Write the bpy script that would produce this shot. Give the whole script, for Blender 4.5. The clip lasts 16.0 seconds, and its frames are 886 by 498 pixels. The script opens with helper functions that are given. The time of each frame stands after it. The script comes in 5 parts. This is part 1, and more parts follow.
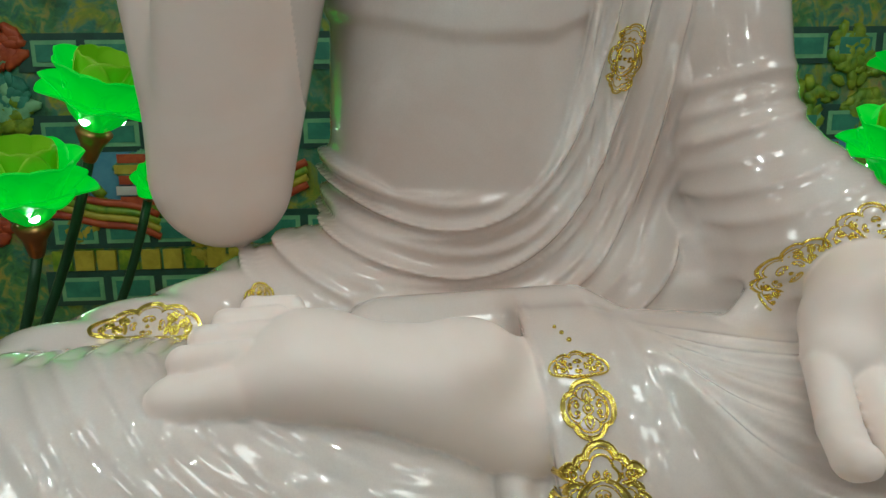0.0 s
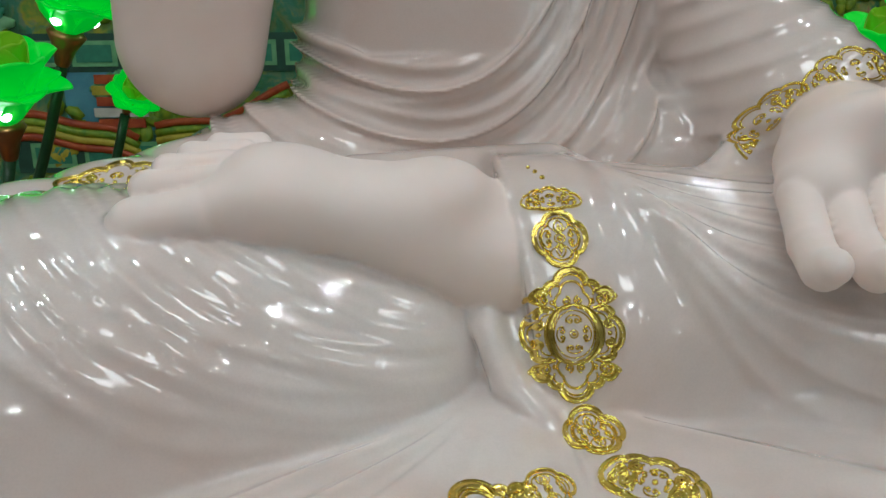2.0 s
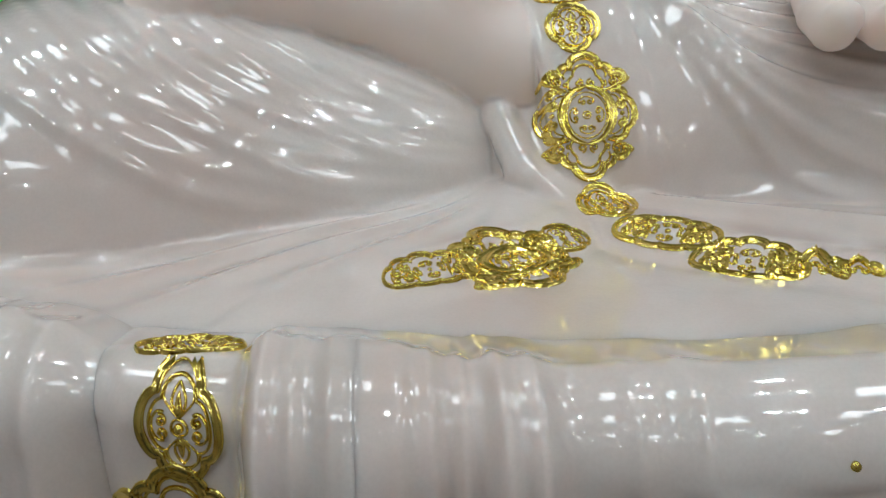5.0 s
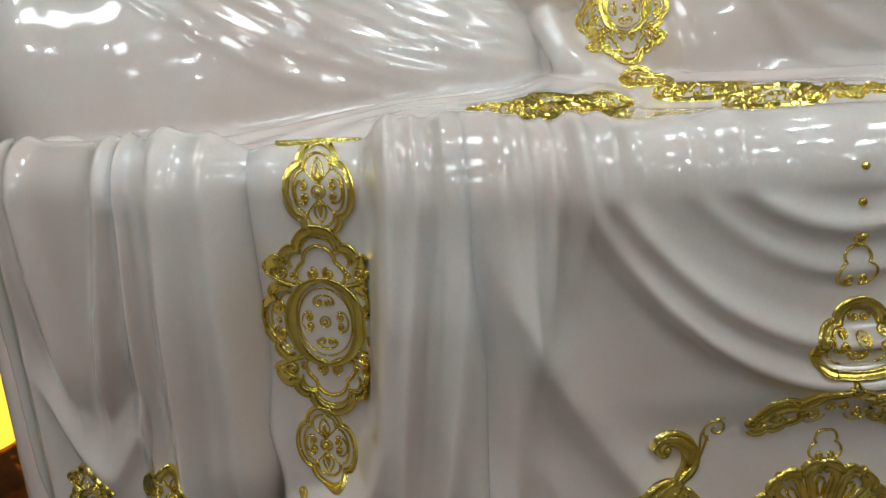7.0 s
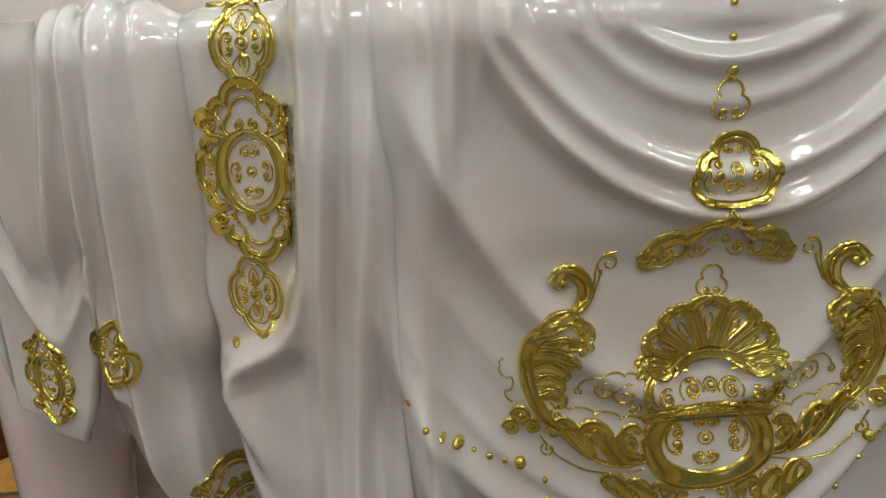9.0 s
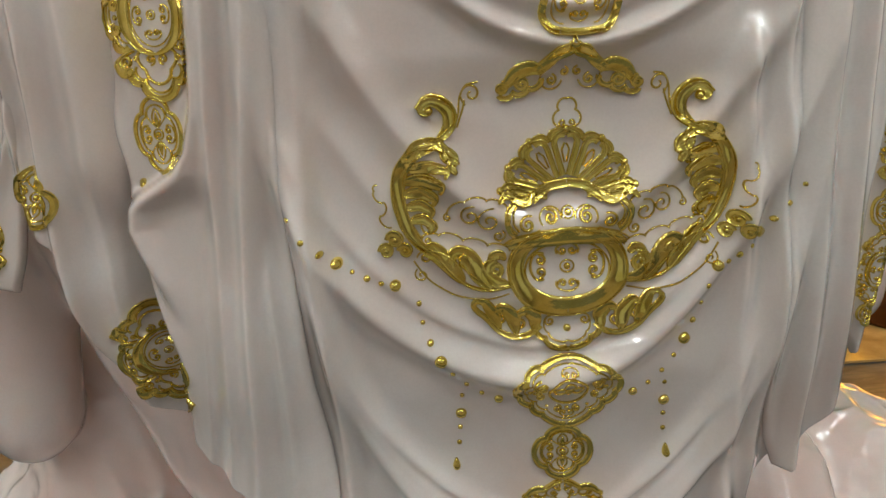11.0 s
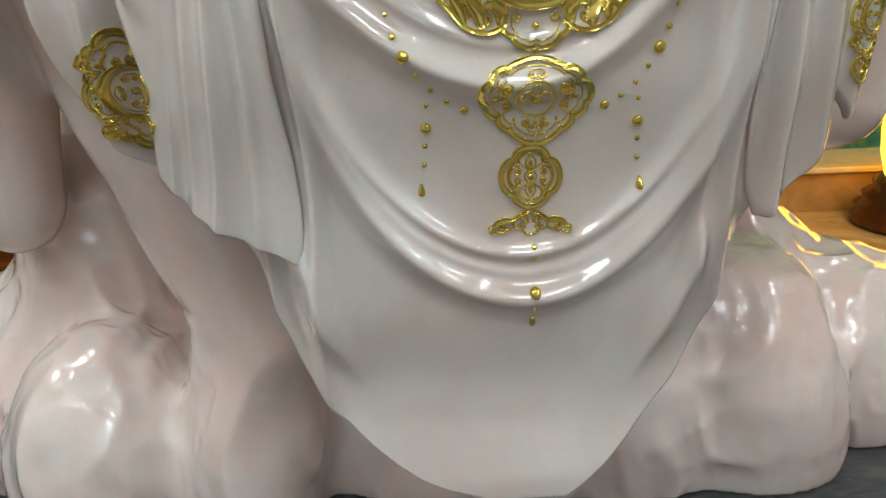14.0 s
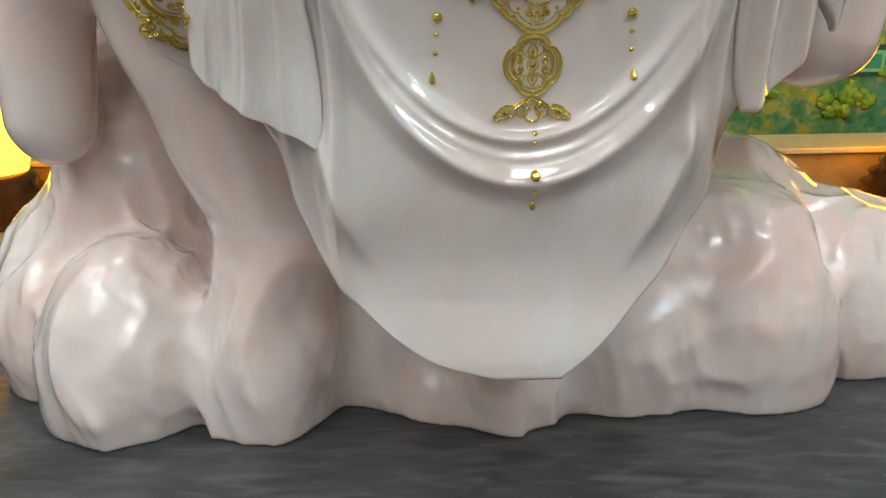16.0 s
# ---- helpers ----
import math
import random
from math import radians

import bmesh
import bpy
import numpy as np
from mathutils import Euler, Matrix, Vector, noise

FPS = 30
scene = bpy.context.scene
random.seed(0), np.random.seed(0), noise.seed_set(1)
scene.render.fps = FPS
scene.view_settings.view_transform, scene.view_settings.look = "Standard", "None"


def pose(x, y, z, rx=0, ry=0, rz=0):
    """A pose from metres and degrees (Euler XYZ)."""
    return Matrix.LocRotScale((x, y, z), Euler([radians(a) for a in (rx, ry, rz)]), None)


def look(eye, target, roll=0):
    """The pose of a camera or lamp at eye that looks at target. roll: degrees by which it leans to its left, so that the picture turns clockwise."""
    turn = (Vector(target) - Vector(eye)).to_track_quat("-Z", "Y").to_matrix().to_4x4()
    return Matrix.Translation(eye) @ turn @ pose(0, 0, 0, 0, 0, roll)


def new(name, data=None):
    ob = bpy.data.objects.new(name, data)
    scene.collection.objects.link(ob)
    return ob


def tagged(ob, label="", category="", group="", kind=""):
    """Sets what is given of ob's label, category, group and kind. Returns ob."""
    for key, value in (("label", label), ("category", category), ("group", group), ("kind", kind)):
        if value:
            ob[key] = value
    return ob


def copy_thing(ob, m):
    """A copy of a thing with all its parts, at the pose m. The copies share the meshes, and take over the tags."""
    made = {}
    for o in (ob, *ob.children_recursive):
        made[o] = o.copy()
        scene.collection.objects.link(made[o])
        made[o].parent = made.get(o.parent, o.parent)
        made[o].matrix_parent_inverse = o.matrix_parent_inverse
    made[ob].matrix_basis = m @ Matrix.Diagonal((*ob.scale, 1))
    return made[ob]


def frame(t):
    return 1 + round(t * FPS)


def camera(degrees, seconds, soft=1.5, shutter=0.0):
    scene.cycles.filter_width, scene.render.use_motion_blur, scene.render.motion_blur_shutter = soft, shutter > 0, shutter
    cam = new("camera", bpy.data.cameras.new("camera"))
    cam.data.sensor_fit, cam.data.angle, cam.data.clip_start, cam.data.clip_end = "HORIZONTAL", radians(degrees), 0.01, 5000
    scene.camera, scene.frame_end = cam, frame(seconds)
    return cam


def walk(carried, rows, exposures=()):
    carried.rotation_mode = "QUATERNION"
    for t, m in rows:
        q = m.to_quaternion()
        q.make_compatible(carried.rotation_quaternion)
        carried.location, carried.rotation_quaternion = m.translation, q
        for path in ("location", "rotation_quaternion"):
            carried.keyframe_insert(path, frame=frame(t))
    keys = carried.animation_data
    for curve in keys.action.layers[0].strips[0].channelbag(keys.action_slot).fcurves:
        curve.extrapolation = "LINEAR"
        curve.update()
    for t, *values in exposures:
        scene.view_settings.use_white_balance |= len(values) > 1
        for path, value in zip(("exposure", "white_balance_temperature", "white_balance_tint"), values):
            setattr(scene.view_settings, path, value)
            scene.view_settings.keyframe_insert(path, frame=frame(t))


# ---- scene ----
cam = camera(64.0, 16.0)
METRES, EYE, TILT, LEAN, TURN = 0.8, 0.6, -12.0, 0.0, 0.0
PATH = [
    (0, (-0.142, -0.147, 1.051), (-0.033, 1.806, 0.635), -0.8),
    (0.5, (-0.136, -0.155, 1.031), (-0.017, 1.794, 0.602), -0.8),
    (1, (-0.128, -0.157, 1.003), (-0.009, 1.789, 0.558), -0.8),
    (1.5, (-0.128, -0.162, 0.983), (-0.002, 1.776, 0.509), -0.7),
    (2, (-0.13, -0.161, 0.955), (0.004, 1.77, 0.449), -0.5),
    (2.5, (-0.119, -0.165, 0.933), (0.011, 1.758, 0.4), -0.5),
    (3, (-0.108, -0.174, 0.912), (0.013, 1.745, 0.359), -0.6),
    (3.5, (-0.109, -0.179, 0.882), (0.014, 1.735, 0.317), -0.6),
    (4, (-0.105, -0.192, 0.859), (0.022, 1.72, 0.285), -0.6),
    (4.5, (-0.112, -0.194, 0.85), (0.021, 1.717, 0.277), -0.7),
    (5, (-0.144, -0.204, 0.83), (-0.016, 1.71, 0.267), -1.0),
    (5.2, (-0.159, -0.212, 0.822), (-0.036, 1.699, 0.245), -1.4),
    (7.3, (-0.184, -0.305, 0.736), (-0.136, 1.636, 0.255), -4.1),
    (7.5, (-0.187, -0.31, 0.728), (-0.137, 1.633, 0.254), -4.0),
    (8, (-0.181, -0.31, 0.694), (-0.129, 1.631, 0.213), -3.9),
    (8.5, (-0.159, -0.322, 0.689), (-0.107, 1.614, 0.19), -3.9),
    (9, (-0.143, -0.338, 0.679), (-0.092, 1.595, 0.167), -3.8),
    (9.5, (-0.119, -0.35, 0.668), (-0.069, 1.58, 0.145), -3.8),
    (10, (-0.103, -0.363, 0.649), (-0.051, 1.56, 0.104), -3.7),
    (10.2, (-0.099, -0.372, 0.641), (-0.046, 1.55, 0.089), -3.7),
    (12.3, (-0.057, -0.405, 0.522), (-0.067, 1.523, -0.009), -2.5),
    (12.5, (-0.058, -0.407, 0.51), (-0.069, 1.519, -0.029), -2.5),
    (13, (-0.057, -0.409, 0.485), (-0.071, 1.51, -0.08), -2.4),
    (13.5, (-0.052, -0.412, 0.457), (-0.073, 1.501, -0.128), -2.3),
    (14, (-0.053, -0.426, 0.439), (-0.079, 1.482, -0.16), -2.3),
    (14.5, (-0.057, -0.437, 0.42), (-0.09, 1.469, -0.187), -2.1),
    (15, (-0.051, -0.446, 0.393), (-0.094, 1.461, -0.21), -1.7),
    (15.5, (-0.054, -0.465, 0.388), (-0.1, 1.442, -0.213), -1.6),
    (16, (-0.05, -0.486, 0.369), (-0.112, 1.428, -0.209), -1.3),
]
walk(cam, [(t, look(eye, target, roll)) for t, eye, target, roll in PATH], exposures=[(0, -1.16, 6100, 0), (2, -1.18, 5900, 6), (3.5, -1.15, 5850, 8), (5, -1.05, 5750, 5), (8, -0.52, 5900, 2), (10, -0.22, 6100, 5), (12.5, -0.06, 6000, 4), (14.5, 0.18, 5750, 0), (16, 0.33, 5750, 1)])

import itertools
# ---- world and large lights ----
world = bpy.data.worlds.new("world")
scene.world = world
world.use_nodes = True
world.node_tree.nodes["Background"].inputs[0].default_value = (1.0, 0.97, 0.93, 1)
world.node_tree.nodes["Background"].inputs[1].default_value = 0.32


# ---- materials ----
def mat(name):
    m = bpy.data.materials.new(name)
    m.use_nodes = True
    return m, m.node_tree.nodes, m.node_tree.links, m.node_tree.nodes["Principled BSDF"]


def ramp(nodes, links, fac, stops):
    r = nodes.new("ShaderNodeValToRGB")
    els = r.color_ramp.elements
    while len(els) < len(stops):
        els.new(0.5)
    for e, (p, c) in zip(els, stops):
        e.position, e.color = p, (*c, 1)
    links.new(fac, r.inputs[0])
    return r.outputs[0]


def noise_node(nodes, links, scale, detail=5.0, rough=0.55, warp=0.0, coord="Object"):
    tc = nodes.new("ShaderNodeTexCoord")
    n = nodes.new("ShaderNodeTexNoise")
    n.inputs["Scale"].default_value, n.inputs["Detail"].default_value = scale, detail
    n.inputs["Roughness"].default_value, n.inputs["Distortion"].default_value = rough, warp
    links.new(tc.outputs[coord], n.inputs["Vector"])
    return n.outputs["Fac"]


def bump(nodes, links, bsdf, height, strength, distance):
    b = nodes.new("ShaderNodeBump")
    b.inputs["Strength"].default_value, b.inputs["Distance"].default_value = strength, distance
    links.new(height, b.inputs["Height"])
    links.new(b.outputs[0], bsdf.inputs["Normal"])


def mixed(nodes, links, fac, a, b, kind="MIX"):
    m = nodes.new("ShaderNodeMix")
    m.data_type, m.blend_type = "RGBA", kind
    if isinstance(fac, float):
        m.inputs[0].default_value = fac
    else:
        links.new(fac, m.inputs[0])
    for i, v in ((6, a), (7, b)):
        if isinstance(v, tuple):
            m.inputs[i].default_value = (*v, 1)
        else:
            links.new(v, m.inputs[i])
    return m.outputs[2]


def marble(name, pale, pink, rough, coat, sss, ripples=(50.0, 0.25, 0.0009), deep=0.006):
    m, n, l, b = mat(name)
    big = noise_node(n, l, 5.0, 4, 0.55, 0.6)
    fine = noise_node(n, l, 60.0, 6, 0.6, 0.3)
    vein = noise_node(n, l, 14.0, 7, 0.6, 1.6)
    c = ramp(n, l, big, [(0.36, pink), (0.62, pale)])
    c = mixed(n, l, ramp(n, l, vein, [(0.46, (0, 0, 0)), (0.5, (0.16, 0.16, 0.16)), (0.54, (0, 0, 0))]), c, tuple(v * 0.86 for v in pale))
    c = mixed(n, l, ramp(n, l, fine, [(0.3, (0.06, 0.06, 0.06)), (0.8, (0, 0, 0))]), c, tuple(v * 0.7 for v in pink))
    c = mixed(n, l, ramp(n, l, noise_node(n, l, 650.0, 2, 0.5), [(0.35, (0.07, 0.07, 0.07)), (0.6, (0, 0, 0))]), c, tuple(v * 0.6 for v in pink))
    l.new(c, b.inputs["Base Color"])
    b.inputs["Roughness"].default_value = rough
    b.inputs["IOR"].default_value = 1.5
    b.inputs["Coat Weight"].default_value, b.inputs["Coat Roughness"].default_value = coat, 0.018
    b.inputs["Coat IOR"].default_value = 1.58
    b.inputs["Subsurface Weight"].default_value = sss
    b.inputs["Subsurface Radius"].default_value = (1.0, 0.72, 0.6)
    b.inputs["Subsurface Scale"].default_value = deep
    wave = n.new("ShaderNodeBump")
    wave.inputs["Strength"].default_value, wave.inputs["Distance"].default_value = ripples[1], ripples[2]
    l.new(noise_node(n, l, ripples[0], 3, 0.5, 0.6), wave.inputs["Height"])
    l.new(wave.outputs[0], b.inputs["Coat Normal"])
    b.inputs["Specular IOR Level"].default_value = 0.32
    return m


MARBLE = marble("polished_marble", (0.745, 0.690, 0.646), (0.667, 0.560, 0.500), 0.12, 1.0, 0.40, (42.0, 0.16, 0.0008), 0.006)
ROCK = marble("rock_marble", (0.82, 0.72, 0.665), (0.79, 0.61, 0.54), 0.14, 1.0, 0.5, (38.0, 0.5, 0.0028), 0.008)


def blended(a, b):
    """The material a that turns into b where the mask "bare" of the mesh is one."""
    na, la = a.node_tree.nodes, a.node_tree.links
    main = na["Principled BSDF"]
    mask = na.new("ShaderNodeAttribute")
    mask.attribute_name = "bare"
    base = main.inputs["Base Color"].links[0].from_socket
    tone = noise_node(na, la, 5.0, 4, 0.55, 0.6)
    la.new(mixed(na, la, mask.outputs["Fac"], base, ramp(na, la, tone, [(0.36, b[1]), (0.62, b[0])])), main.inputs["Base Color"])
    for name, start, end in (("Roughness", main.inputs["Roughness"].default_value, b[2]), ("Coat Weight", 1.0, b[3])):
        span = na.new("ShaderNodeMapRange")
        span.inputs["To Min"].default_value, span.inputs["To Max"].default_value = start, end
        la.new(mask.outputs["Fac"], span.inputs["Value"])
        la.new(span.outputs[0], main.inputs[name])
    return a


def gold_material():
    m, n, l, b = mat("gold_leaf")
    tone = noise_node(n, l, 90.0, 4, 0.6)
    l.new(ramp(n, l, tone, [(0.3, (0.82, 0.62, 0.10)), (0.7, (0.97, 0.79, 0.22))]), b.inputs["Base Color"])
    b.inputs["Metallic"].default_value = 1.0
    b.inputs["Roughness"].default_value = 0.11
    bump(n, l, b, noise_node(n, l, 260.0, 3, 0.5), 0.22, 0.0006)
    return m


STONE = blended(MARBLE, ((0.84, 0.745, 0.685), (0.81, 0.675, 0.60), 0.38, 0.08))
GOLD = gold_material()


def plain(name, dark, light, rough, scale=8.0, metal=0.0, relief=0.0, warp=0.4):
    m, n, l, b = mat(name)
    f = noise_node(n, l, scale, 6, 0.6, warp)
    l.new(ramp(n, l, f, [(0.3, dark), (0.7, light)]), b.inputs["Base Color"])
    b.inputs["Roughness"].default_value, b.inputs["Metallic"].default_value = rough, metal
    if relief:
        bump(n, l, b, f, 0.4, relief)
    return m


def glowing(name, colour, strength, base=None):
    m, n, l, b = mat(name)
    b.inputs["Base Color"].default_value = (*(base or colour), 1)
    b.inputs["Emission Color"].default_value = (*colour, 1)
    b.inputs["Emission Strength"].default_value = strength
    b.inputs["Roughness"].default_value = 0.4
    return m


# ---- mesh tools ----
def mesh_object(name, verts, faces, materials, index=None, smooth=True, parent=None):
    me = bpy.data.meshes.new(name)
    me.from_pydata([tuple(v) for v in verts], [], [tuple(f) for f in faces])
    for m in materials:
        me.materials.append(m)
    if index is not None:
        me.polygons.foreach_set("material_index", np.asarray(index, dtype=np.int32))
    me.polygons.foreach_set("use_smooth", np.full(len(me.polygons), smooth))
    me.update()
    ob = new(name, me)
    ob.parent = parent
    return ob


def part(name, bm, material, parent=None, label="", smooth=False):
    me = bpy.data.meshes.new(name)
    bm.to_mesh(me)
    bm.free()
    me.materials.append(material)
    me.polygons.foreach_set("use_smooth", np.full(len(me.polygons), smooth))
    ob = new(name, me)
    ob.parent = parent
    if label:
        tagged(ob, label)
    return ob


def box(bm, x0, x1, y0, y1, z0, z1, bevel=0.0):
    r = bmesh.ops.create_cube(bm, size=1.0, matrix=Matrix.LocRotScale(((x0 + x1) / 2, (y0 + y1) / 2, (z0 + z1) / 2), None, (x1 - x0, y1 - y0, z1 - z0)))
    if bevel:
        edges = list({e for v in r["verts"] for e in v.link_edges})
        bmesh.ops.bevel(bm, geom=edges, offset=bevel, segments=2, affect="EDGES", profile=0.5)
    return bm


def turned(bm, profile, centre, segments=32):
    """A solid of revolution about z through centre: profile is radius, height pairs from bottom to top."""
    rings = []
    for r, z in profile:
        rings.append([bm.verts.new((centre[0] + max(r, 1e-4) * math.cos(a), centre[1] + max(r, 1e-4) * math.sin(a), centre[2] + z))
                      for a in (2 * math.pi * k / segments for k in range(segments))])
    for lo, hi in zip(rings, rings[1:]):
        for k in range(segments):
            bm.faces.new((lo[k], lo[(k + 1) % segments], hi[(k + 1) % segments], hi[k]))
    bm.faces.new(rings[0][::-1])
    bm.faces.new(rings[-1])
    return bm


def tube(points, radius, sides=10):
    p = [Vector(v) for v in points]
    bm = bmesh.new()
    rings = []
    for k, v in enumerate(p):
        d = (p[min(k + 1, len(p) - 1)] - p[max(k - 1, 0)]).normalized()
        m = d.to_track_quat("Z", "Y").to_matrix()
        rings.append([bm.verts.new(v + m @ Vector((radius * math.cos(a), radius * math.sin(a), 0))) for a in (2 * math.pi * j / sides for j in range(sides))])
    for lo, hi in zip(rings, rings[1:]):
        for j in range(sides):
            bm.faces.new((lo[j], lo[(j + 1) % sides], hi[(j + 1) % sides], hi[j]))
    bm.faces.new(rings[0][::-1])
    bm.faces.new(rings[-1])
    return bm


# ---- sculpting: signed distance blocks and their skin ----
def smin(a, b, k):
    h = np.maximum(k - np.abs(a - b), 0) / k
    return np.minimum(a, b) - h * h * k * 0.25


def step(a, b, x):
    t = np.clip((x - a) / (b - a), 0, 1)
    return t * t * (3 - 2 * t)


def cone_of(a, b, ra, rb, squash=(1, 1, 1)):
    """The distance to a limb from a to b that tapers from radius ra to rb."""
    a, b, q = np.array(a, float), np.array(b, float), np.array(squash, float)
    ba = (b - a) / q
    low, m = np.dot(ba, ba), q.min()

    def dist(x, y, z):
        px, py, pz = (x - a[0]) / q[0], (y - a[1]) / q[1], (z - a[2]) / q[2]
        t = np.clip((px * ba[0] + py * ba[1] + pz * ba[2]) / low, 0, 1)
        return (np.sqrt((px - t * ba[0]) ** 2 + (py - t * ba[1]) ** 2 + (pz - t * ba[2]) ** 2) - (ra + (rb - ra) * t)) * m

    return dist


class Block:
    """A grid of distances over a box; add() melts a solid into it."""

    def __init__(self, lo, hi, h):
        self.lo, self.h = np.array(lo), h
        self.n = np.ceil((np.array(hi) - self.lo) / h).astype(int) + 1
        self.axes = [(self.lo[i] + h * np.arange(self.n[i])).astype(np.float32) for i in range(3)]
        self.f = np.full(tuple(self.n), 0.2, np.float32)

    def cut(self, lo, hi):
        a = np.clip(np.floor((np.array(lo) - self.lo) / self.h).astype(int), 0, self.n)
        b = np.clip(np.ceil((np.array(hi) - self.lo) / self.h).astype(int) + 1, 0, self.n)
        return tuple(slice(i, j) for i, j in zip(a, b))

    def grid(self, s):
        return (self.axes[0][s[0]][:, None, None], self.axes[1][s[1]][None, :, None], self.axes[2][s[2]][None, None, :])

    def add(self, dist, lo, hi, k=0.02):
        s = self.cut([v - k - 0.03 for v in lo], [v + k + 0.03 for v in hi])
        if min(i.stop - i.start for i in s) < 2:
            return
        d = np.broadcast_to(dist(*self.grid(s)), self.f[s].shape)
        self.f[s] = smin(self.f[s], d, k)

    def cone(self, a, b, ra, rb, k=0.02, squash=(1, 1, 1), fold=None):
        d = cone_of(a, b, ra, rb, squash)
        r = max(ra, rb) * np.array(squash)
        self.add((lambda x, y, z: d(x, y, z) - fold(x, y, z)) if fold else d, np.minimum(a, b) - r, np.maximum(a, b) + r, k)

    def ball(self, c, r, k=0.02, turn=(0, 0, 0), fold=None):
        c, r = np.array(c, float), np.array(r, float)
        m = np.array(Euler([radians(v) for v in turn]).to_matrix())

        def dist(x, y, z):
            p = (x - c[0], y - c[1], z - c[2])
            q = [p[0] * m[0, i] + p[1] * m[1, i] + p[2] * m[2, i] for i in range(3)]
            k0 = np.sqrt(sum((v / w) ** 2 for v, w in zip(q, r)))
            k1 = np.sqrt(sum((v / w ** 2) ** 2 for v, w in zip(q, r))) + 1e-6
            d = k0 * (k0 - 1) / k1
            return d - fold(x, y, z) if fold else d

        e = np.abs(m) @ r
        self.add(dist, c - e, c + e, k)


def skin_of(f, lo, h):
    """Surface nets: vertices and quads of the zero level of f."""
    s = f < 0
    n = np.array(f.shape)
    corner = [(i, j, k) for i in (0, 1) for j in (0, 1) for k in (0, 1)]
    view = lambda a, c: a[c[0]:n[0] - 1 + c[0], c[1]:n[1] - 1 + c[1], c[2]:n[2] - 1 + c[2]]
    count = sum(view(s, c).astype(np.int8) for c in corner)
    cells = np.argwhere((count > 0) & (count < 8))
    ident = np.full(tuple(n - 1), -1, np.int32)
    ident[tuple(cells.T)] = np.arange(len(cells))
    total, weight = np.zeros((len(cells), 3)), np.zeros(len(cells))
    for c in corner:
        for ax in range(3):
            if c[ax] == 0:
                e = list(c)
                e[ax] = 1
                fa = f[tuple((cells + c).T)].astype(float)
                fb = f[tuple((cells + e).T)].astype(float)
                hit = (fa < 0) != (fb < 0)
                t = np.where(hit, fa / np.where(hit, fa - fb, 1), 0)
                p = np.array(c, float)[None, :] + t[:, None] * (np.array(e) - np.array(c))[None, :]
                total += np.where(hit[:, None], p, 0)
                weight += hit
    verts = np.array(lo) + h * (cells + total / weight[:, None])
    quads = []
    for ax in range(3):
        u, v = (ax + 1) % 3, (ax + 2) % 3
        a = [slice(1, n[i] - 1) for i in range(3)]
        a[ax] = slice(0, n[ax] - 1)
        b = list(a)
        b[ax] = slice(1, n[ax])
        sa, sb = s[tuple(a)], s[tuple(b)]
        at = np.argwhere(sa != sb)
        flip = sa[tuple(at.T)]
        at = at + [0 if i == ax else 1 for i in range(3)]
        eu, ev = np.eye(3, dtype=int)[u], np.eye(3, dtype=int)[v]
        q = np.stack([ident[tuple((at - eu - ev).T)], ident[tuple((at - ev).T)], ident[tuple(at.T)], ident[tuple((at - eu).T)]], 1)
        q[~flip] = q[~flip][:, ::-1]
        quads.append(q)
    quads = np.concatenate(quads)
    return verts, quads[(quads >= 0).all(1)]


def ridge(d, w):
    """A rounded fold of width w over its line at d = 0."""
    return np.exp(-np.abs(d / w) ** 1.6)


# ---- the statue ----
class Pile:
    """Pieces of one mesh."""

    def __init__(self):
        self.v, self.f, self.m, self.n, self.bare = [], [], [], 0, {}

    def add(self, verts, faces, material):
        self.v.append(np.asarray(verts, float))
        self.f.extend((np.asarray(faces) + self.n).tolist())
        self.m.append(np.broadcast_to(np.asarray(material, np.int32), (len(faces),)))
        self.n += len(verts)


STATUE = Pile()
TOP = 0.708          # the seat's upper face, over the table


def front(x, z):
    """How far the hanging cloth's middle stands from the plane y = 0."""
    x, z = np.asarray(x, float), np.asarray(z, float)
    y = 0.75 * x * x + 0.12 * np.maximum(x - 0.03, 0) - 0.006
    y = y + 0.020 * step(0.47, 0.33, z)
    y = y + 0.009 * step(0.600, 0.570, z) * step(0.395, 0.440, z) * np.exp(-(x / 0.11) ** 2)
    y = y + 0.0016 * np.sin(23 * x + 9 * z) * np.sin(17 * z - 8 * x + 1) + 0.0008 * np.sin(61 * x - 20 * z) * np.sin(40 * z + 13 * x)
    return y


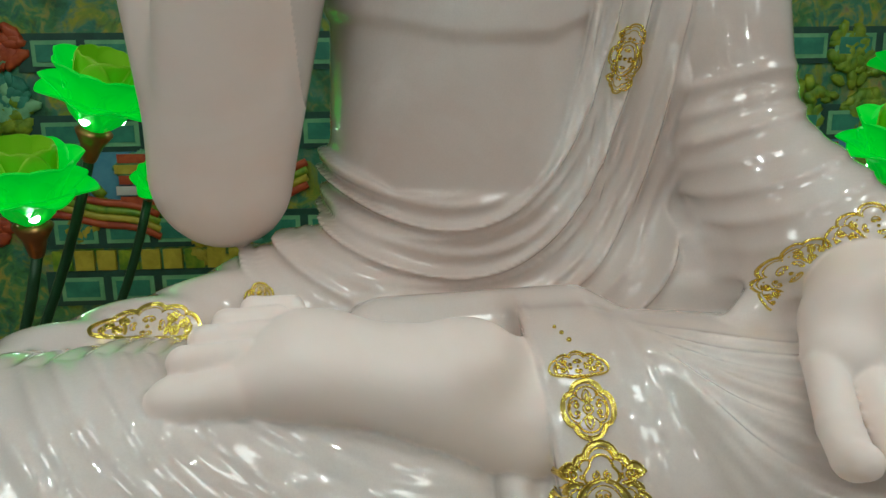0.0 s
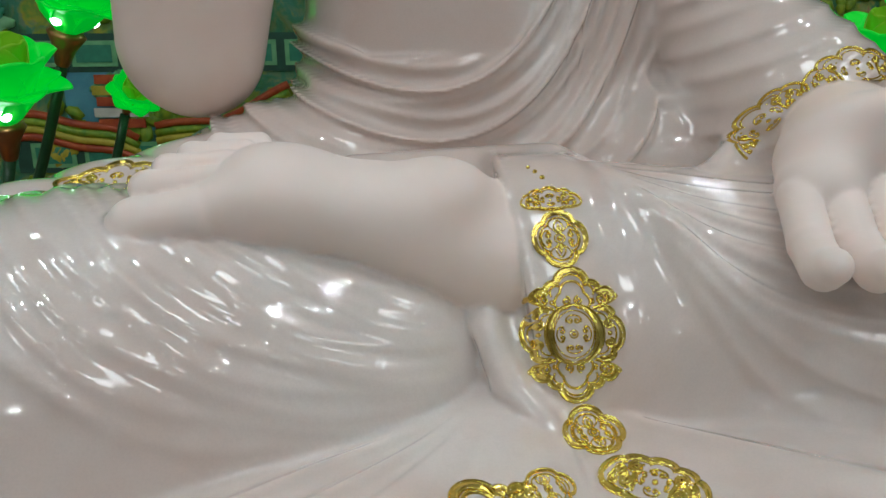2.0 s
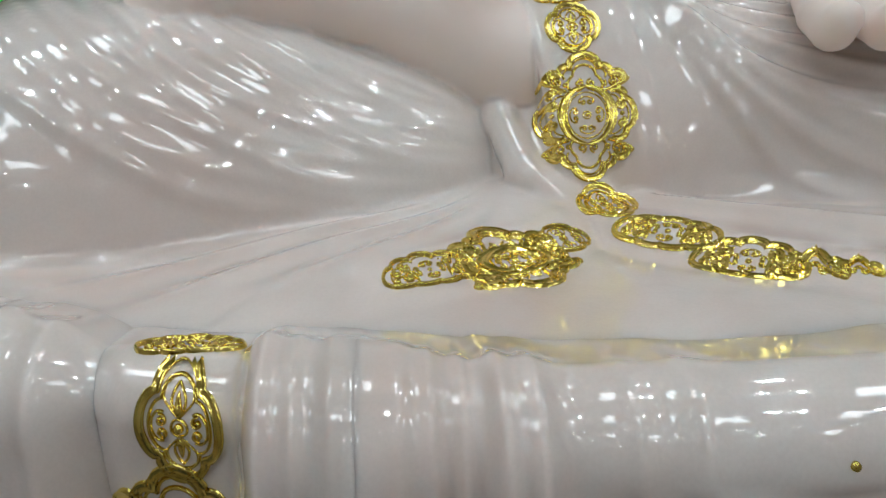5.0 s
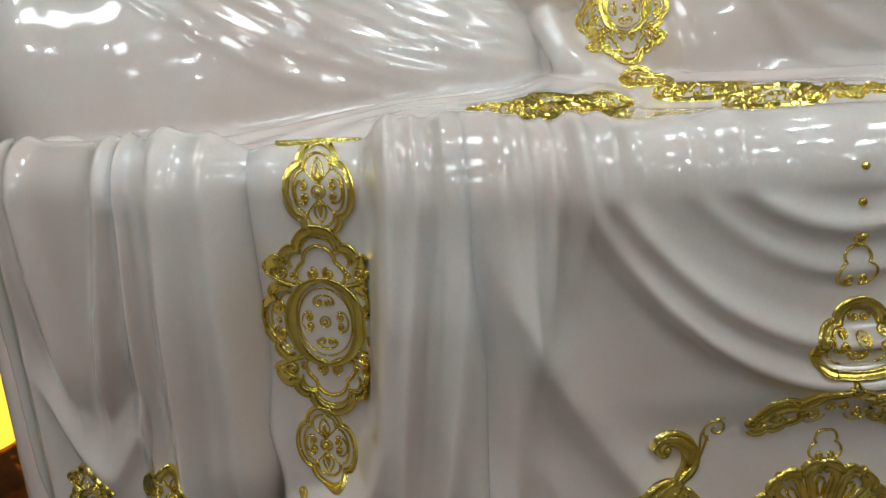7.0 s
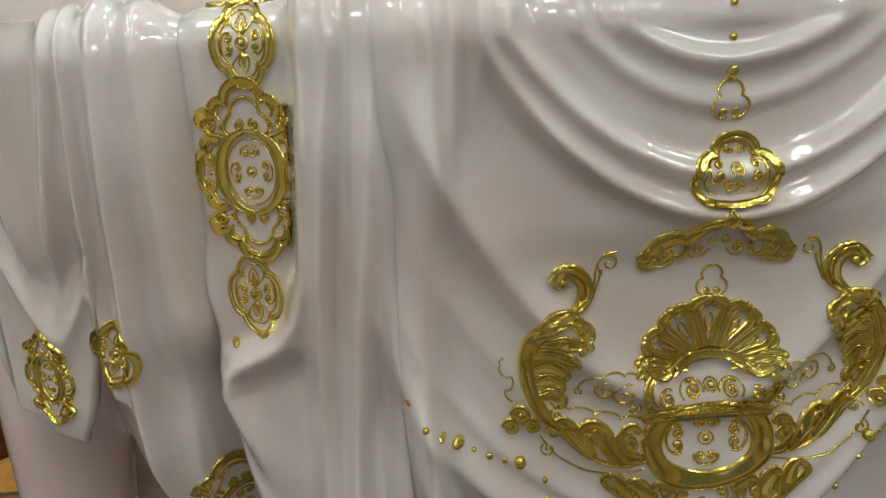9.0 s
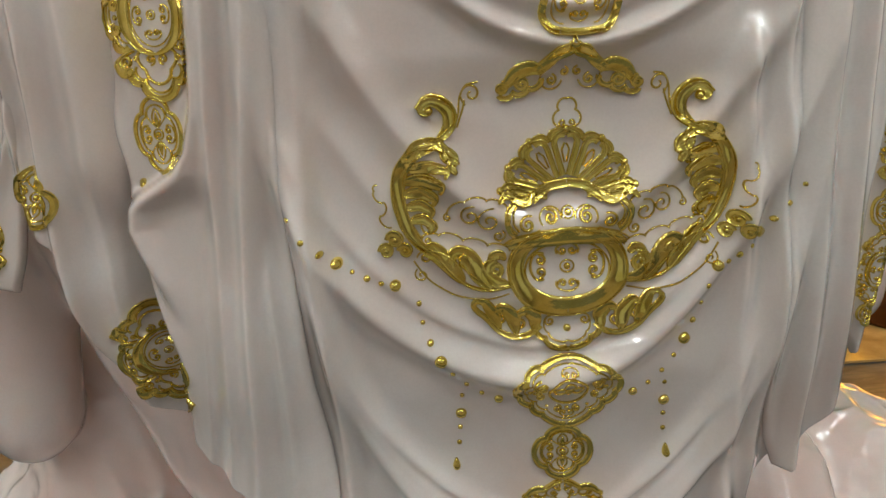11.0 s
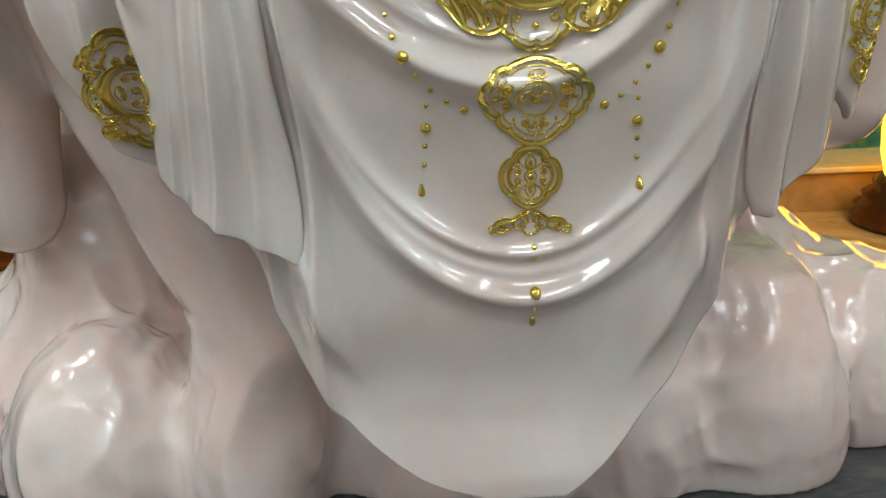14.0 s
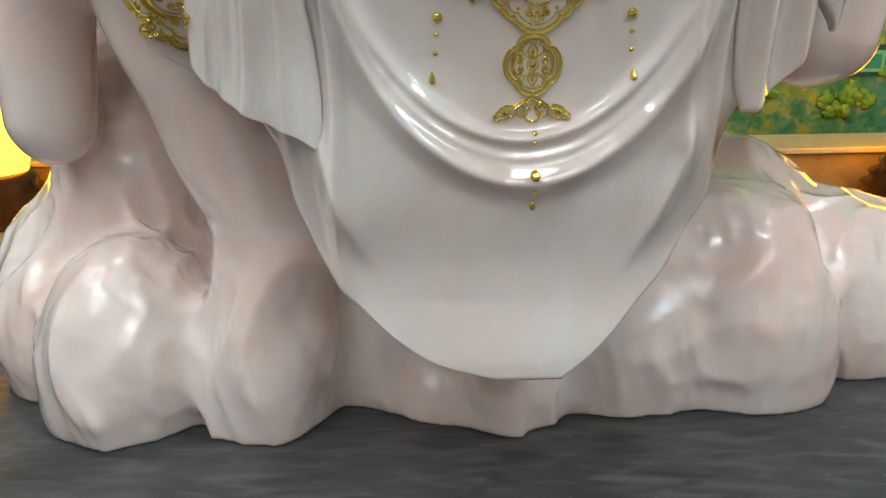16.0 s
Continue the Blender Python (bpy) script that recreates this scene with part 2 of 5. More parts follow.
# lowest height, middle, steepness to either side, steepness at the ends, fold width, fold height, reach
HUNG = [
    (0.690, 0.0, 7, 5, 0.0, 0.005, 0.0030, 0.10), (0.671, 0.0, 8, 5, 0.0, 0.006, 0.0045, 0.11), (0.652, 0.0, 8, 5, 0.0, 0.005, 0.0025, 0.11),
    (0.619, 0.004, 6.2, 5.0, 0.02, 0.0058, 0.0060, 0.125), (0.600, 0.005, 5.8, 5.0, 0.03, 0.0062, 0.0072, 0.13),
    (0.500, -0.008, 8, 7, 0.0, 0.011, 0.0065, 0.15), (0.455, -0.010, 7, 7, 0.0, 0.008, 0.0020, 0.14),
    (0.404, -0.012, 4.4, 6.4, 0.015, 0.0105, 0.0085, 0.165), (0.428, -0.015, 5.4, 5.4, 0.015, 0.006, 0.0026, 0.15),
    (0.269, -0.008, 5.9, 5.6, 0.057, 0.0115, 0.0100, 0.16), (0.298, -0.010, 6.1, 5.8, 0.06, 0.0055, 0.0040, 0.14), (0.286, -0.009, 6.0, 5.7, 0.058, 0.004, 0.0015, 0.14),
]


def swag(x, z):
    """Folds hung in curves between two gathers."""
    out = np.zeros(np.broadcast(x, z).shape)
    for zb, xc, sl, sr, e, width, amp, reach in HUNG:
        d = x - xc
        s = np.where(d < 0, sl, sr)
        lift = zb + s * d * d + e * (np.abs(d) / 0.138) ** 8
        slope = 2 * s * np.abs(d) + e * 8 / 0.138 * (np.abs(d) / 0.138) ** 7
        q = (z - lift) / np.sqrt(1 + slope * slope)
        q = np.where(q < 0, q * 1.35, q * 0.85)
        out = out + 1.35 * amp * ridge(q, width) * step(reach * 1.06, reach * 0.84, np.abs(d))
    return out


# place at the top, place at the bottom, width, height, and the heights between which it runs
PLEATS = [
    (-0.158, -0.205, 0.0100, 0.0090, 0.20, 0.80), (-0.147, -0.143, 0.0080, 0.0060, 0.15, 0.80), (-0.180, -0.222, 0.0085, 0.0065, 0.20, 0.80),
    (-0.134, -0.150, 0.0060, 0.0045, 0.58, 0.80), (-0.121, -0.160, 0.0050, 0.0042, 0.62, 0.80), (-0.107, -0.150, 0.0050, 0.0036, 0.64, 0.80),
    (-0.093, -0.150, 0.0045, 0.0030, 0.66, 0.80), (-0.193, -0.205, 0.0060, 0.0040, 0.60, 0.80), (-0.169, -0.196, 0.0045, 0.0030, 0.60, 0.80),
    (-0.190, -0.240, 0.0070, 0.0040, 0.20, 0.52), (-0.168, -0.178, 0.0060, 0.0035, 0.20, 0.50),
    (-0.285, -0.292, 0.010, 0.005, 0.30, 0.80), (-0.310, -0.322, 0.011, 0.010, 0.30, 0.80), (-0.334, -0.338, 0.006, 0.006, 0.30, 0.80),
    (0.098, 0.110, 0.008, 0.005, 0.25, 0.62), (0.118, 0.130, 0.009, 0.007, 0.20, 0.80), (0.145, 0.156, 0.011, 0.010, 0.25, 0.80),
    (0.175, 0.190, 0.009, 0.006, 0.30, 0.80), (0.205, 0.212, 0.008, 0.006, 0.30, 0.80), (0.236, 0.232, 0.012, 0.008, 0.30, 0.80),
]


def pleats(x, z):
    out = 0
    for a, b, w, amp, low, high in PLEATS:
        line = b + (a - b) * (z - 0.3) / 0.42 + 0.002 * np.sin(21 * z + 40 * a)
        out = out + 2.0 * amp * ridge(x - line, w * (1 + 0.25 * np.sin(14 * z + 90 * a))) * step(low, low + 0.05, z) * step(high + 0.001, high - 0.04, z)
    return out


def cloth_y(x, z):
    return front(x, z) - swag(x, z) - pleats(x, z)


def roll_line(z):
    return np.interp(z, [0.44, 0.48, 0.505, 0.518, 0.526, 0.532, 0.540, 0.552, 0.575, 0.60, 0.685, 0.73], [-0.236, -0.252, -0.2615, -0.259, -0.250, -0.238, -0.225, -0.216, -0.2085, -0.205, -0.198, -0.196])


def roll_edge(x, z):
    """The rolled edge beside the upright band, with the cloth of the band sunk behind it."""
    q = (x - roll_line(z)) / (1 + 0.9 * np.exp(-((z - 0.530) / 0.012) ** 2))
    roll = 0.012 * np.exp(-np.abs(np.where(q < 0, q / 0.0055, q / 0.0120)) ** 1.8) * step(0.44, 0.50, z)
    return roll - 0.013 * step(0.004, -0.009, q) * step(0.43, 0.50, z) * step(-0.295, -0.268, x)


def sheet(low, left, right, depth, n=160, thick=0.006, nu=160, material=0):
    """Cloth that lies over the seat's edge and hangs down to the height low, between the edges left(z) and right(z), its face at depth(x, z); closed all round."""
    bend, r = 0.688, 0.024
    t = np.linspace(0, 1, n)
    hang = bend + (low - bend) * (t * 0.7 + 0.3 * np.sin(t * math.pi / 2))
    turn = np.concatenate([np.full(18, math.pi / 2), np.linspace(math.pi / 2, 0.0, 18)[:-1], np.zeros(n)])[:, None]
    back = np.concatenate([np.linspace(0.10, 0.0, 18, endpoint=False), np.zeros(17 + n)])[:, None]
    zs = np.concatenate([np.full(35, bend), hang])
    u = (1 - np.cos(np.linspace(0, np.pi, nu))) / 2 * 0.35 + np.linspace(0, 1, nu) * 0.65
    z = np.repeat(zs[:, None], nu, 1)
    x = left(zs)[:, None] * (1 - u) + right(zs)[:, None] * u
    wide = np.abs(right(zs) - left(zs))[:, None]
    edge = np.minimum(np.minimum(u, 1 - u)[None, :] * wide, z - zs.min()) / 0.005
    half = thick * np.sqrt(np.clip(1 - (1 - np.clip(edge, 0, 1)) ** 2, 0.0, 1)) + 0.0004
    base = front(x, z)
    fade = np.clip(1 - back / 0.10, 0, 1)
    out = (base - depth(x, z)) * fade ** 3.0 * (1 - 0.20 * step(0.635, 0.688, z)) * (1 - 0.55 * turn / (math.pi / 2))
    layer = lambda o: np.stack([x, base + r * (1 - np.cos(turn)) + back - o * np.cos(turn), z + r * np.sin(turn) + o * np.sin(turn) - 0.0140 * (1 - fade ** 2.2)], -1).reshape(-1, 3)
    f, b = layer(out + half), layer(out - half)
    rows, cols = z.shape
    i = np.arange(rows * cols).reshape(rows, cols)
    q = np.stack([i[:-1, :-1], i[1:, :-1], i[1:, 1:], i[:-1, 1:]], -1).reshape(-1, 4)
    n = rows * cols
    rim = np.concatenate([i[0], i[1:, -1], i[-1, -2::-1], i[-2:0:-1, 0]])
    nxt = np.roll(rim, -1)
    side = np.stack([rim, nxt, nxt + n, rim + n], 1)
    STATUE.add(np.concatenate([f, b]), np.concatenate([q, q[:, ::-1] + n, side]), material)


def curve(*points):
    """An edge as a function of height, through pairs of (height, x), rounded."""
    p = np.array(sorted(points))

    def at(z):
        z = np.asarray(z, float)
        w = 0.008
        return sum(np.interp(z + o * w, p[:, 0], p[:, 1]) for o in (-1, -0.5, 0, 0.5, 1)) / 5

    return at


# the middle cloth with its rounded tongue; its sides turn forward
tongue_l = curve((0.73, -0.20), (0.36, -0.205), (0.31, -0.197), (0.28, -0.190), (0.247, -0.181), (0.21, -0.165), (0.181, -0.146), (0.155, -0.118), (0.136, -0.09), (0.125, -0.066), (0.1215, -0.04), (0.1185, -0.01), (0.1165, 0.012))
tongue_r = curve((0.73, 0.17), (0.36, 0.165), (0.316, 0.147), (0.277, 0.141), (0.235, 0.125), (0.193, 0.102), (0.15, 0.061), (0.13, 0.036), (0.121, 0.024), (0.1165, 0.016))


def tongue(x, z):
    low = step(0.33, 0.28, z) * step(0.19, 0.27, z)
    dl, dr = x - tongue_l(z), tongue_r(z) - x
    turned_in = 0.020 * np.maximum(1 - dl / 0.042, 0) ** 1.5 + 0.018 * np.maximum(1 - dr / 0.036, 0) ** 1.5
    crest = 0.013 * ridge(dl - 0.040, 0.010) + 0.011 * ridge(dr - 0.036, 0.009)
    return cloth_y(x, z) + low * (turned_in - crest) - 0.013 * step(0.215, 0.108, z) ** 1.4 + 0.006 * step(0.26, 0.20, z) * step(0.13, 0.18, z)


sheet(0.118, tongue_l, tongue_r, tongue, 310, nu=210)
# the gathered cloth beside it, in layers
sheet(0.29, curve((0.73, -0.275), (0.56, -0.270), (0.535, -0.266), (0.504, -0.269), (0.468, -0.260), (0.445, -0.253), (0.415, -0.245), (0.374, -0.247), (0.345, -0.250), (0.33, -0.225), (0.31, -0.189), (0.30, -0.168), (0.29, -0.152)),
      curve((0.73, -0.15), (0.51, -0.160), (0.41, -0.157), (0.36, -0.151), (0.33, -0.149), (0.29, -0.150)),
      lambda x, z: (cloth_y(x, z) - roll_edge(x, z) - 0.003 - 0.010 * step(0.52, 0.38, z) * step(-0.135, -0.165, x) + 0.008 * ridge(x - (-0.225 + 0.12 * (z - 0.4)), 0.013) * step(0.54, 0.48, z)
                    + 0.012 * step(-0.250, -0.275, x) * step(0.555, 0.60, z) + 0.012 * step(-0.165, -0.150, x) * step(0.60, 0.68, z)), 220, nu=150)
sheet(0.34, curve((0.73, -0.345), (0.56, -0.352), (0.52, -0.354), (0.502, -0.349), (0.490, -0.334), (0.480, -0.322), (0.453, -0.319), (0.413, -0.311), (0.364, -0.293), (0.34, -0.262)),
      curve((0.73, -0.24), (0.40, -0.225), (0.36, -0.235), (0.34, -0.245)),
      lambda x, z: cloth_y(x, z) + 0.002 - 0.003 * step(0.56, 0.62, z) * step(-0.24, -0.27, x) + 0.020 * step(0.55, 0.49, z) * step(-0.325, -0.275, x) + 0.020 * step(-0.285, -0.258, x), 190, nu=110)


def side_fold(x, z):
    v = np.sqrt((x + 0.378) ** 2 + 0.0002) - 0.009
    return (0.010 * ridge(x + 0.362 - 0.2 * (z - 0.6), 0.007) * step(0.52, 0.6, z) + 0.010 * ridge(x + 0.398 + 0.12 * (z - 0.6), 0.008) * step(0.52, 0.60, z) + 0.007 * ridge(x + 0.425, 0.007)
            - 0.006 * ridge(z - 0.548 - 1.6 * v, 0.020) * step(0.05, 0.02, v) + 0.006 * ridge(z - 0.515 - 1.8 * v, 0.012) * step(0.05, 0.02, v))


sheet(0.45, curve((0.73, -0.445), (0.60, -0.452), (0.50, -0.447), (0.475, -0.436), (0.458, -0.41), (0.45, -0.39)),
      curve((0.73, -0.315), (0.60, -0.322), (0.56, -0.334), (0.50, -0.354), (0.483, -0.358), (0.465, -0.366), (0.45, -0.376)),
      lambda x, z: cloth_y(x, z) - 0.003 - side_fold(x, z) + 0.014 * step(-0.345, -0.322, x) * step(0.52, 0.58, z), 150, nu=110)
sheet(0.312, curve((0.73, 0.12), (0.40, 0.130), (0.33, 0.140), (0.312, 0.148)),
      curve((0.73, 0.22), (0.60, 0.208), (0.50, 0.197), (0.43, 0.193), (0.366, 0.199), (0.345, 0.193), (0.330, 0.179), (0.318, 0.160), (0.312, 0.150)),
      lambda x, z: cloth_y(x, z) - 0.003 - 0.003 * step(0.66, 0.5, z) + 0.010 * step(0.135, 0.122, x) * step(0.36, 0.46, z), 170, nu=90)
sheet(0.365, curve((0.73, 0.175), (0.45, 0.180), (0.41, 0.198), (0.38, 0.222), (0.365, 0.231)),
      curve((0.73, 0.38), (0.55, 0.32), (0.45, 0.265), (0.40, 0.247), (0.365, 0.234)), lambda x, z: cloth_y(x, z) + 0.028 * step(0.70, 0.58, z) + 0.3 * np.maximum(x - 0.235, 0), 150, nu=90)


def seat(x, y, z):
    """The seat's cloth: level above, creased from one knot, its front edge following the hanging cloth."""
    e = y - (0.75 * x * x + 0.12 * np.maximum(x - 0.03, 0) + 0.004)
    r = 0.022
    px, py = x + 0.058, 0.305 - y
    far, way = np.sqrt(px * px + py * py), np.arctan2(px, np.maximum(py, 0.002))
    wave = 0.0012 * np.sin(16 * x + 11 * y) * np.sin(13 * y - 5 * x + 0.6)
    for a, w, h in ((-1.02, 0.075, 0.0070), (-0.83, 0.060, 0.0060), (-0.66, 0.050, 0.0050), (-0.50, 0.050, 0.0032), (-0.25, 0.07, 0.0016), (1.0, 0.075, 0.0080), (0.2, 0.12, 0.0015)):
        wave = wave + h * ridge(way - a + 0.70 * far * np.sign(-a) * (a < 0), w) * step(0.03, 0.12, far)
    wave = wave + 0.016 * np.exp(-(far / 0.07) ** 2)
    hem = np.where(x < -0.02, 0.222 + 0.92 * (x + 0.02) + 1.6 * (x + 0.02) ** 2, 0.210 - 0.92 * (x + 0.02) + 1.0 * (x + 0.02) ** 2)
    behind = (y - hem) * 0.74
    wave = wave * step(0.03, 0.11, e) + 0.0130 * step(-0.022, 0.022, behind) * step(-0.30, -0.16, x) * step(0.02, 0.09, e)
    a, b = r - e, z - (TOP - r) - wave
    d = np.minimum(np.maximum(a, b), 0) + np.sqrt(np.maximum(a, 0) ** 2 + np.maximum(b, 0) ** 2) - r
    d = np.maximum(d, np.abs(x + 0.03) - 0.42)
    return np.maximum(d, 0.60 - z)


trunk = cone_of((-0.045, 0.668, 0.80), (-0.05, 0.685, 1.30), 0.185, 0.162, (1, 0.9, 1))


def waist_folds(x, y, z):
    """Sagging folds that gather to one side and rise there."""
    u = np.maximum(0.085 - x, -0.03)
    f = 0
    for k, low in enumerate((0.957, 0.943, 0.930, 0.917, 0.903, 0.889, 0.876, 0.862, 0.848, 0.834, 0.820, 0.806)):
        amp, w = 0.0066 + 0.0032 * math.sin(2.3 * k + 0.5), 0.0056 + 0.0016 * math.sin(1.7 * k)
        rise = (0.10 + 2.2 * (low - 0.82)) * np.exp(-u / 0.055)
        line = low + rise + 1.35 * np.maximum(-0.03 - x, 0) ** 2 + 0.004 * np.sin(17 * x + 2.1 * k)
        f = f + 1.4 * amp * ridge((z - line) / np.sqrt(1 + (rise / 0.055) ** 2), w) * step(0.17, 0.12, x)
    for k, t in enumerate((0.035, 0.050, 0.064, 0.078, 0.092, 0.106, 0.120, 0.134)):
        f = f + (0.0048 + 0.002 * math.sin(2.0 * k)) * ridge(x - t - 0.26 * (z - 0.985) * (t - 0.03) / 0.06, 0.0055) * step(0.90, 0.98, z)
    return f


def waist(x, y, z):
    f = waist_folds(x, y, z)
    top = 0.962 + 34 * np.maximum(x + 0.03, 0) ** 2 + 0.6 * np.maximum(-0.15 - x, 0)
    a, b, r = trunk(x, y, z) - 0.002 - f, (z - top) * 0.6, 0.010
    return np.minimum(np.maximum(a + r, b + r), 0) + np.sqrt(np.maximum(a + r, 0) ** 2 + np.maximum(b + r, 0) ** 2) - r


def table(*pairs):
    """A smooth function through pairs of (x, value)."""
    p = np.array(sorted(pairs))
    fine = np.linspace(p[0, 0] - 0.05, p[-1, 0] + 0.05, 600)
    v = np.interp(fine, p[:, 0], p[:, 1])
    for _ in range(3):
        v = np.convolve(np.pad(v, 9, mode="edge"), np.ones(19) / 19, mode="valid")
    return lambda x: np.interp(x, fine, v)


def dome(x, y, z, deep, high, yc, zc):
    """The distance to a long mound whose section is an ellipse, and the share of its height, 0 in front and 1 on top."""
    a, b = np.maximum(deep(x), 0.004), np.maximum(high(x), 0.004)
    u, v = (y - yc(x)) / a, (z - zc(x)) / b
    k0, k1 = np.sqrt(u * u + v * v), np.sqrt((u / a) ** 2 + (v / b) ** 2) + 1e-6
    return k0 * (k0 - 1) / k1, np.arctan2(np.maximum(v, -0.3), np.maximum(-u, 1e-3)) / (math.pi / 2), 0.785 * (a + b)


def crease(q, w):
    """A fold that is steep below and soft above."""
    return np.exp(-np.abs(np.where(q < 0, q / (0.62 * w), q / (1.35 * w))) ** 1.7)


SHIN = (table((-0.56, 0.01), (-0.535, 0.065), (-0.50, 0.118), (-0.45, 0.152), (-0.37, 0.168), (-0.308, 0.165), (-0.247, 0.150), (-0.181, 0.126), (-0.126, 0.104), (-0.09, 0.078), (-0.068, 0.055), (-0.045, 0.03)),
        table((-0.56, 0.01), (-0.535, 0.055), (-0.50, 0.095), (-0.45, 0.128), (-0.37, 0.150), (-0.30, 0.152), (-0.22, 0.144), (-0.15, 0.122), (-0.07, 0.086), (-0.045, 0.05)),
        table((-0.55, 0.36), (0.0, 0.365)), table((-0.55, 0.79), (-0.50, 0.755), (-0.42, 0.722), (-0.30, 0.713), (0.0, 0.713)))
# how far from the knot a fold reaches the top, the height at which it leaves the knot, its width and height
SHIN_FOLDS = [(0.135, 0.74, 0.006, 0.0016), (0.160, 0.66, 0.007, 0.0034), (0.185, 0.60, 0.006, 0.0018), (0.214, 0.53, 0.008, 0.0048), (0.229, 0.48, 0.006, 0.0040), (0.243, 0.43, 0.006, 0.0046),
              (0.259, 0.38, 0.007, 0.0042), (0.273, 0.33, 0.006, 0.0048), (0.291, 0.28, 0.008, 0.0046), (0.312, 0.23, 0.008, 0.0052), (0.338, 0.18, 0.009, 0.0050), (0.365, 0.13, 0.009, 0.0048), (0.395, 0.08, 0.010, 0.0044), (0.430, 0.03, 0.010, 0.0040)]


def leg_left(x, y, z):
    """The bent leg under the foot: folds leave one knot and rise steeply to the knee's upper edge."""
    d, v, wide = dome(x, y, z, *SHIN)
    s = np.maximum(-0.062 - x, 0.0)
    f = 0
    for k, (reach, low, w, amp) in enumerate(SHIN_FOLDS):
        t = s / reach
        line = low + (1 - low) * t ** 2.7 + 0.012 * np.sin(40 * s + 1.7 * k)
        slope = wide * (1 - low) * 2.7 * t ** 1.7 / reach
        f = f + amp * (0.62 + 0.38 * step(0.35, 0.85, t)) * crease((v - line) * wide / np.sqrt(1 + slope * slope), w)
    return d - f * step(0.0, 0.05, s) * step(1.25, 0.95, v)


THIGH = (table((-0.07, 0.132), (0.0, 0.135), (0.1, 0.150), (0.2, 0.162), (0.35, 0.168), (0.45, 0.14), (0.50, 0.09), (0.54, 0.02)),
         table((-0.07, 0.178), (0.0, 0.180), (0.1, 0.170), (0.2, 0.160), (0.35, 0.150), (0.45, 0.12), (0.50, 0.08), (0.54, 0.02)),
         table((-0.07, 0.40), (0.1, 0.395), (0.5, 0.37)), table((-0.07, 0.70), (0.5, 0.71)))
THIGH_FOLDS = [(0.86, 0.016, 0.005, 0.0030), (0.77, 0.026, 0.006, 0.0052), (0.69, 0.030, 0.005, 0.0040), (0.61, 0.037, 0.007, 0.0064), (0.54, 0.035, 0.005, 0.0040), (0.46, 0.043, 0.008, 0.0072),
               (0.38, 0.042, 0.006, 0.0050), (0.29, 0.052, 0.009, 0.0085), (0.17, 0.056, 0.009, 0.0080), (0.05, 0.058, 0.009, 0.0060)]


def band_left(z):
    return -0.045 - 0.13 * (z - 0.828)


def leg_right(x, y, z):
    """The other leg: folds fall from the upright band and level out towards the knee; the band stands proud and ends in a cut edge."""
    d, v, wide = dome(x, y, z, *THIGH)
    s = np.maximum(x - 0.006, 0.0)
    f = 0
    for k, (low, length, w, amp) in enumerate(THIGH_FOLDS):
        fall = (1.12 - low) * np.exp(-s / length)
        line = low - 0.25 * s + fall + 0.008 * np.sin(35 * s + 2.1 * k)
        f = f + amp * crease((v - line) * wide / np.sqrt(1 + (wide * fall / length) ** 2), w)
    f = f * step(0.020, 0.075, s) * step(0.50, 0.30, s) - 0.019 * ridge(v - 0.15, 0.11) * step(0.04, 0.13, s)
    strip = x - band_left(z)
    f = f + 0.0042 * step(0.078, 0.056, strip) + 0.0016 * ridge(strip - 0.004, 0.004)
    d = d - f
    r = 0.006
    a, b = d + r, -strip + r
    return np.minimum(np.maximum(a, b), 0) + np.sqrt(np.maximum(a, 0) ** 2 + np.maximum(b, 0) ** 2) - r


def sleeve(x, y, z):
    f = 0
    for k in range(9):
        f = f + (0.0035 + 0.0015 * math.sin(k * 2.3)) * ridge(z - (0.905 + 0.021 * k) - (0.55 - 0.05 * k) * (x - 0.20) + 1.6 * (x - 0.20) ** 2, 0.0065)
    return f * step(0.02, 0.0, 0.135 - x)


H = 0.0027
LO, HI = (-0.60, -0.03, 0.58), (0.56, 0.90, 1.40)
robe, flesh = Block(LO, HI, H), Block(LO, HI, H)
robe.add(seat, (-0.47, 0.0, 0.6), (0.44, 0.75, 0.73), 0.01)
robe.cone((-0.12, 0.62, 0.83), (-0.30, 0.57, 0.79), 0.10, 0.085, 0.05, fold=waist_folds)
robe.cone((-0.20, 0.57, 0.820), (-0.47, 0.47, 0.765), 0.092, 0.088, 0.03, fold=lambda x, y, z: 0.0022 * np.sin(110 * (y + 0.5 * x)))
robe.cone((0.12, 0.62, 0.79), (0.42, 0.48, 0.745), 0.10, 0.10, 0.04)
robe.cone((0.09, 0.64, 0.82), (0.115, 0.63, 1.25), 0.11, 0.078, 0.04, fold=waist_folds)
robe.cone((0.03, 0.56, 0.835), (0.17, 0.50, 0.87), 0.06, 0.055, 0.05, fold=waist_folds)
robe.cone((-0.10, 0.60, 0.87), (-0.27, 0.575, 0.83), 0.085, 0.06, 0.05, fold=waist_folds)
robe.add(waist, (-0.25, 0.45, 0.70), (0.20, 0.9, 1.36), 0.015)
robe.add(leg_left, (-0.57, 0.18, 0.66), (-0.045, 0.55, 0.88), 0.010)
robe.add(leg_right, (-0.06, 0.22, 0.66), (0.55, 0.56, 0.89), 0.006)
for a, b, ra, rb in (((-0.070, 0.338, 0.802), (-0.066, 0.312, 0.775), 0.0125, 0.0125), ((-0.066, 0.312, 0.775), (-0.054, 0.282, 0.742), 0.0125, 0.0130), ((-0.054, 0.282, 0.742), (-0.026, 0.245, 0.716), 0.0130, 0.012)):
    robe.cone(a, b, ra, rb, 0.004)
robe.cone((-0.16, 0.455, 0.835), (0.0, 0.45, 0.842), 0.045, 0.046, 0.02)
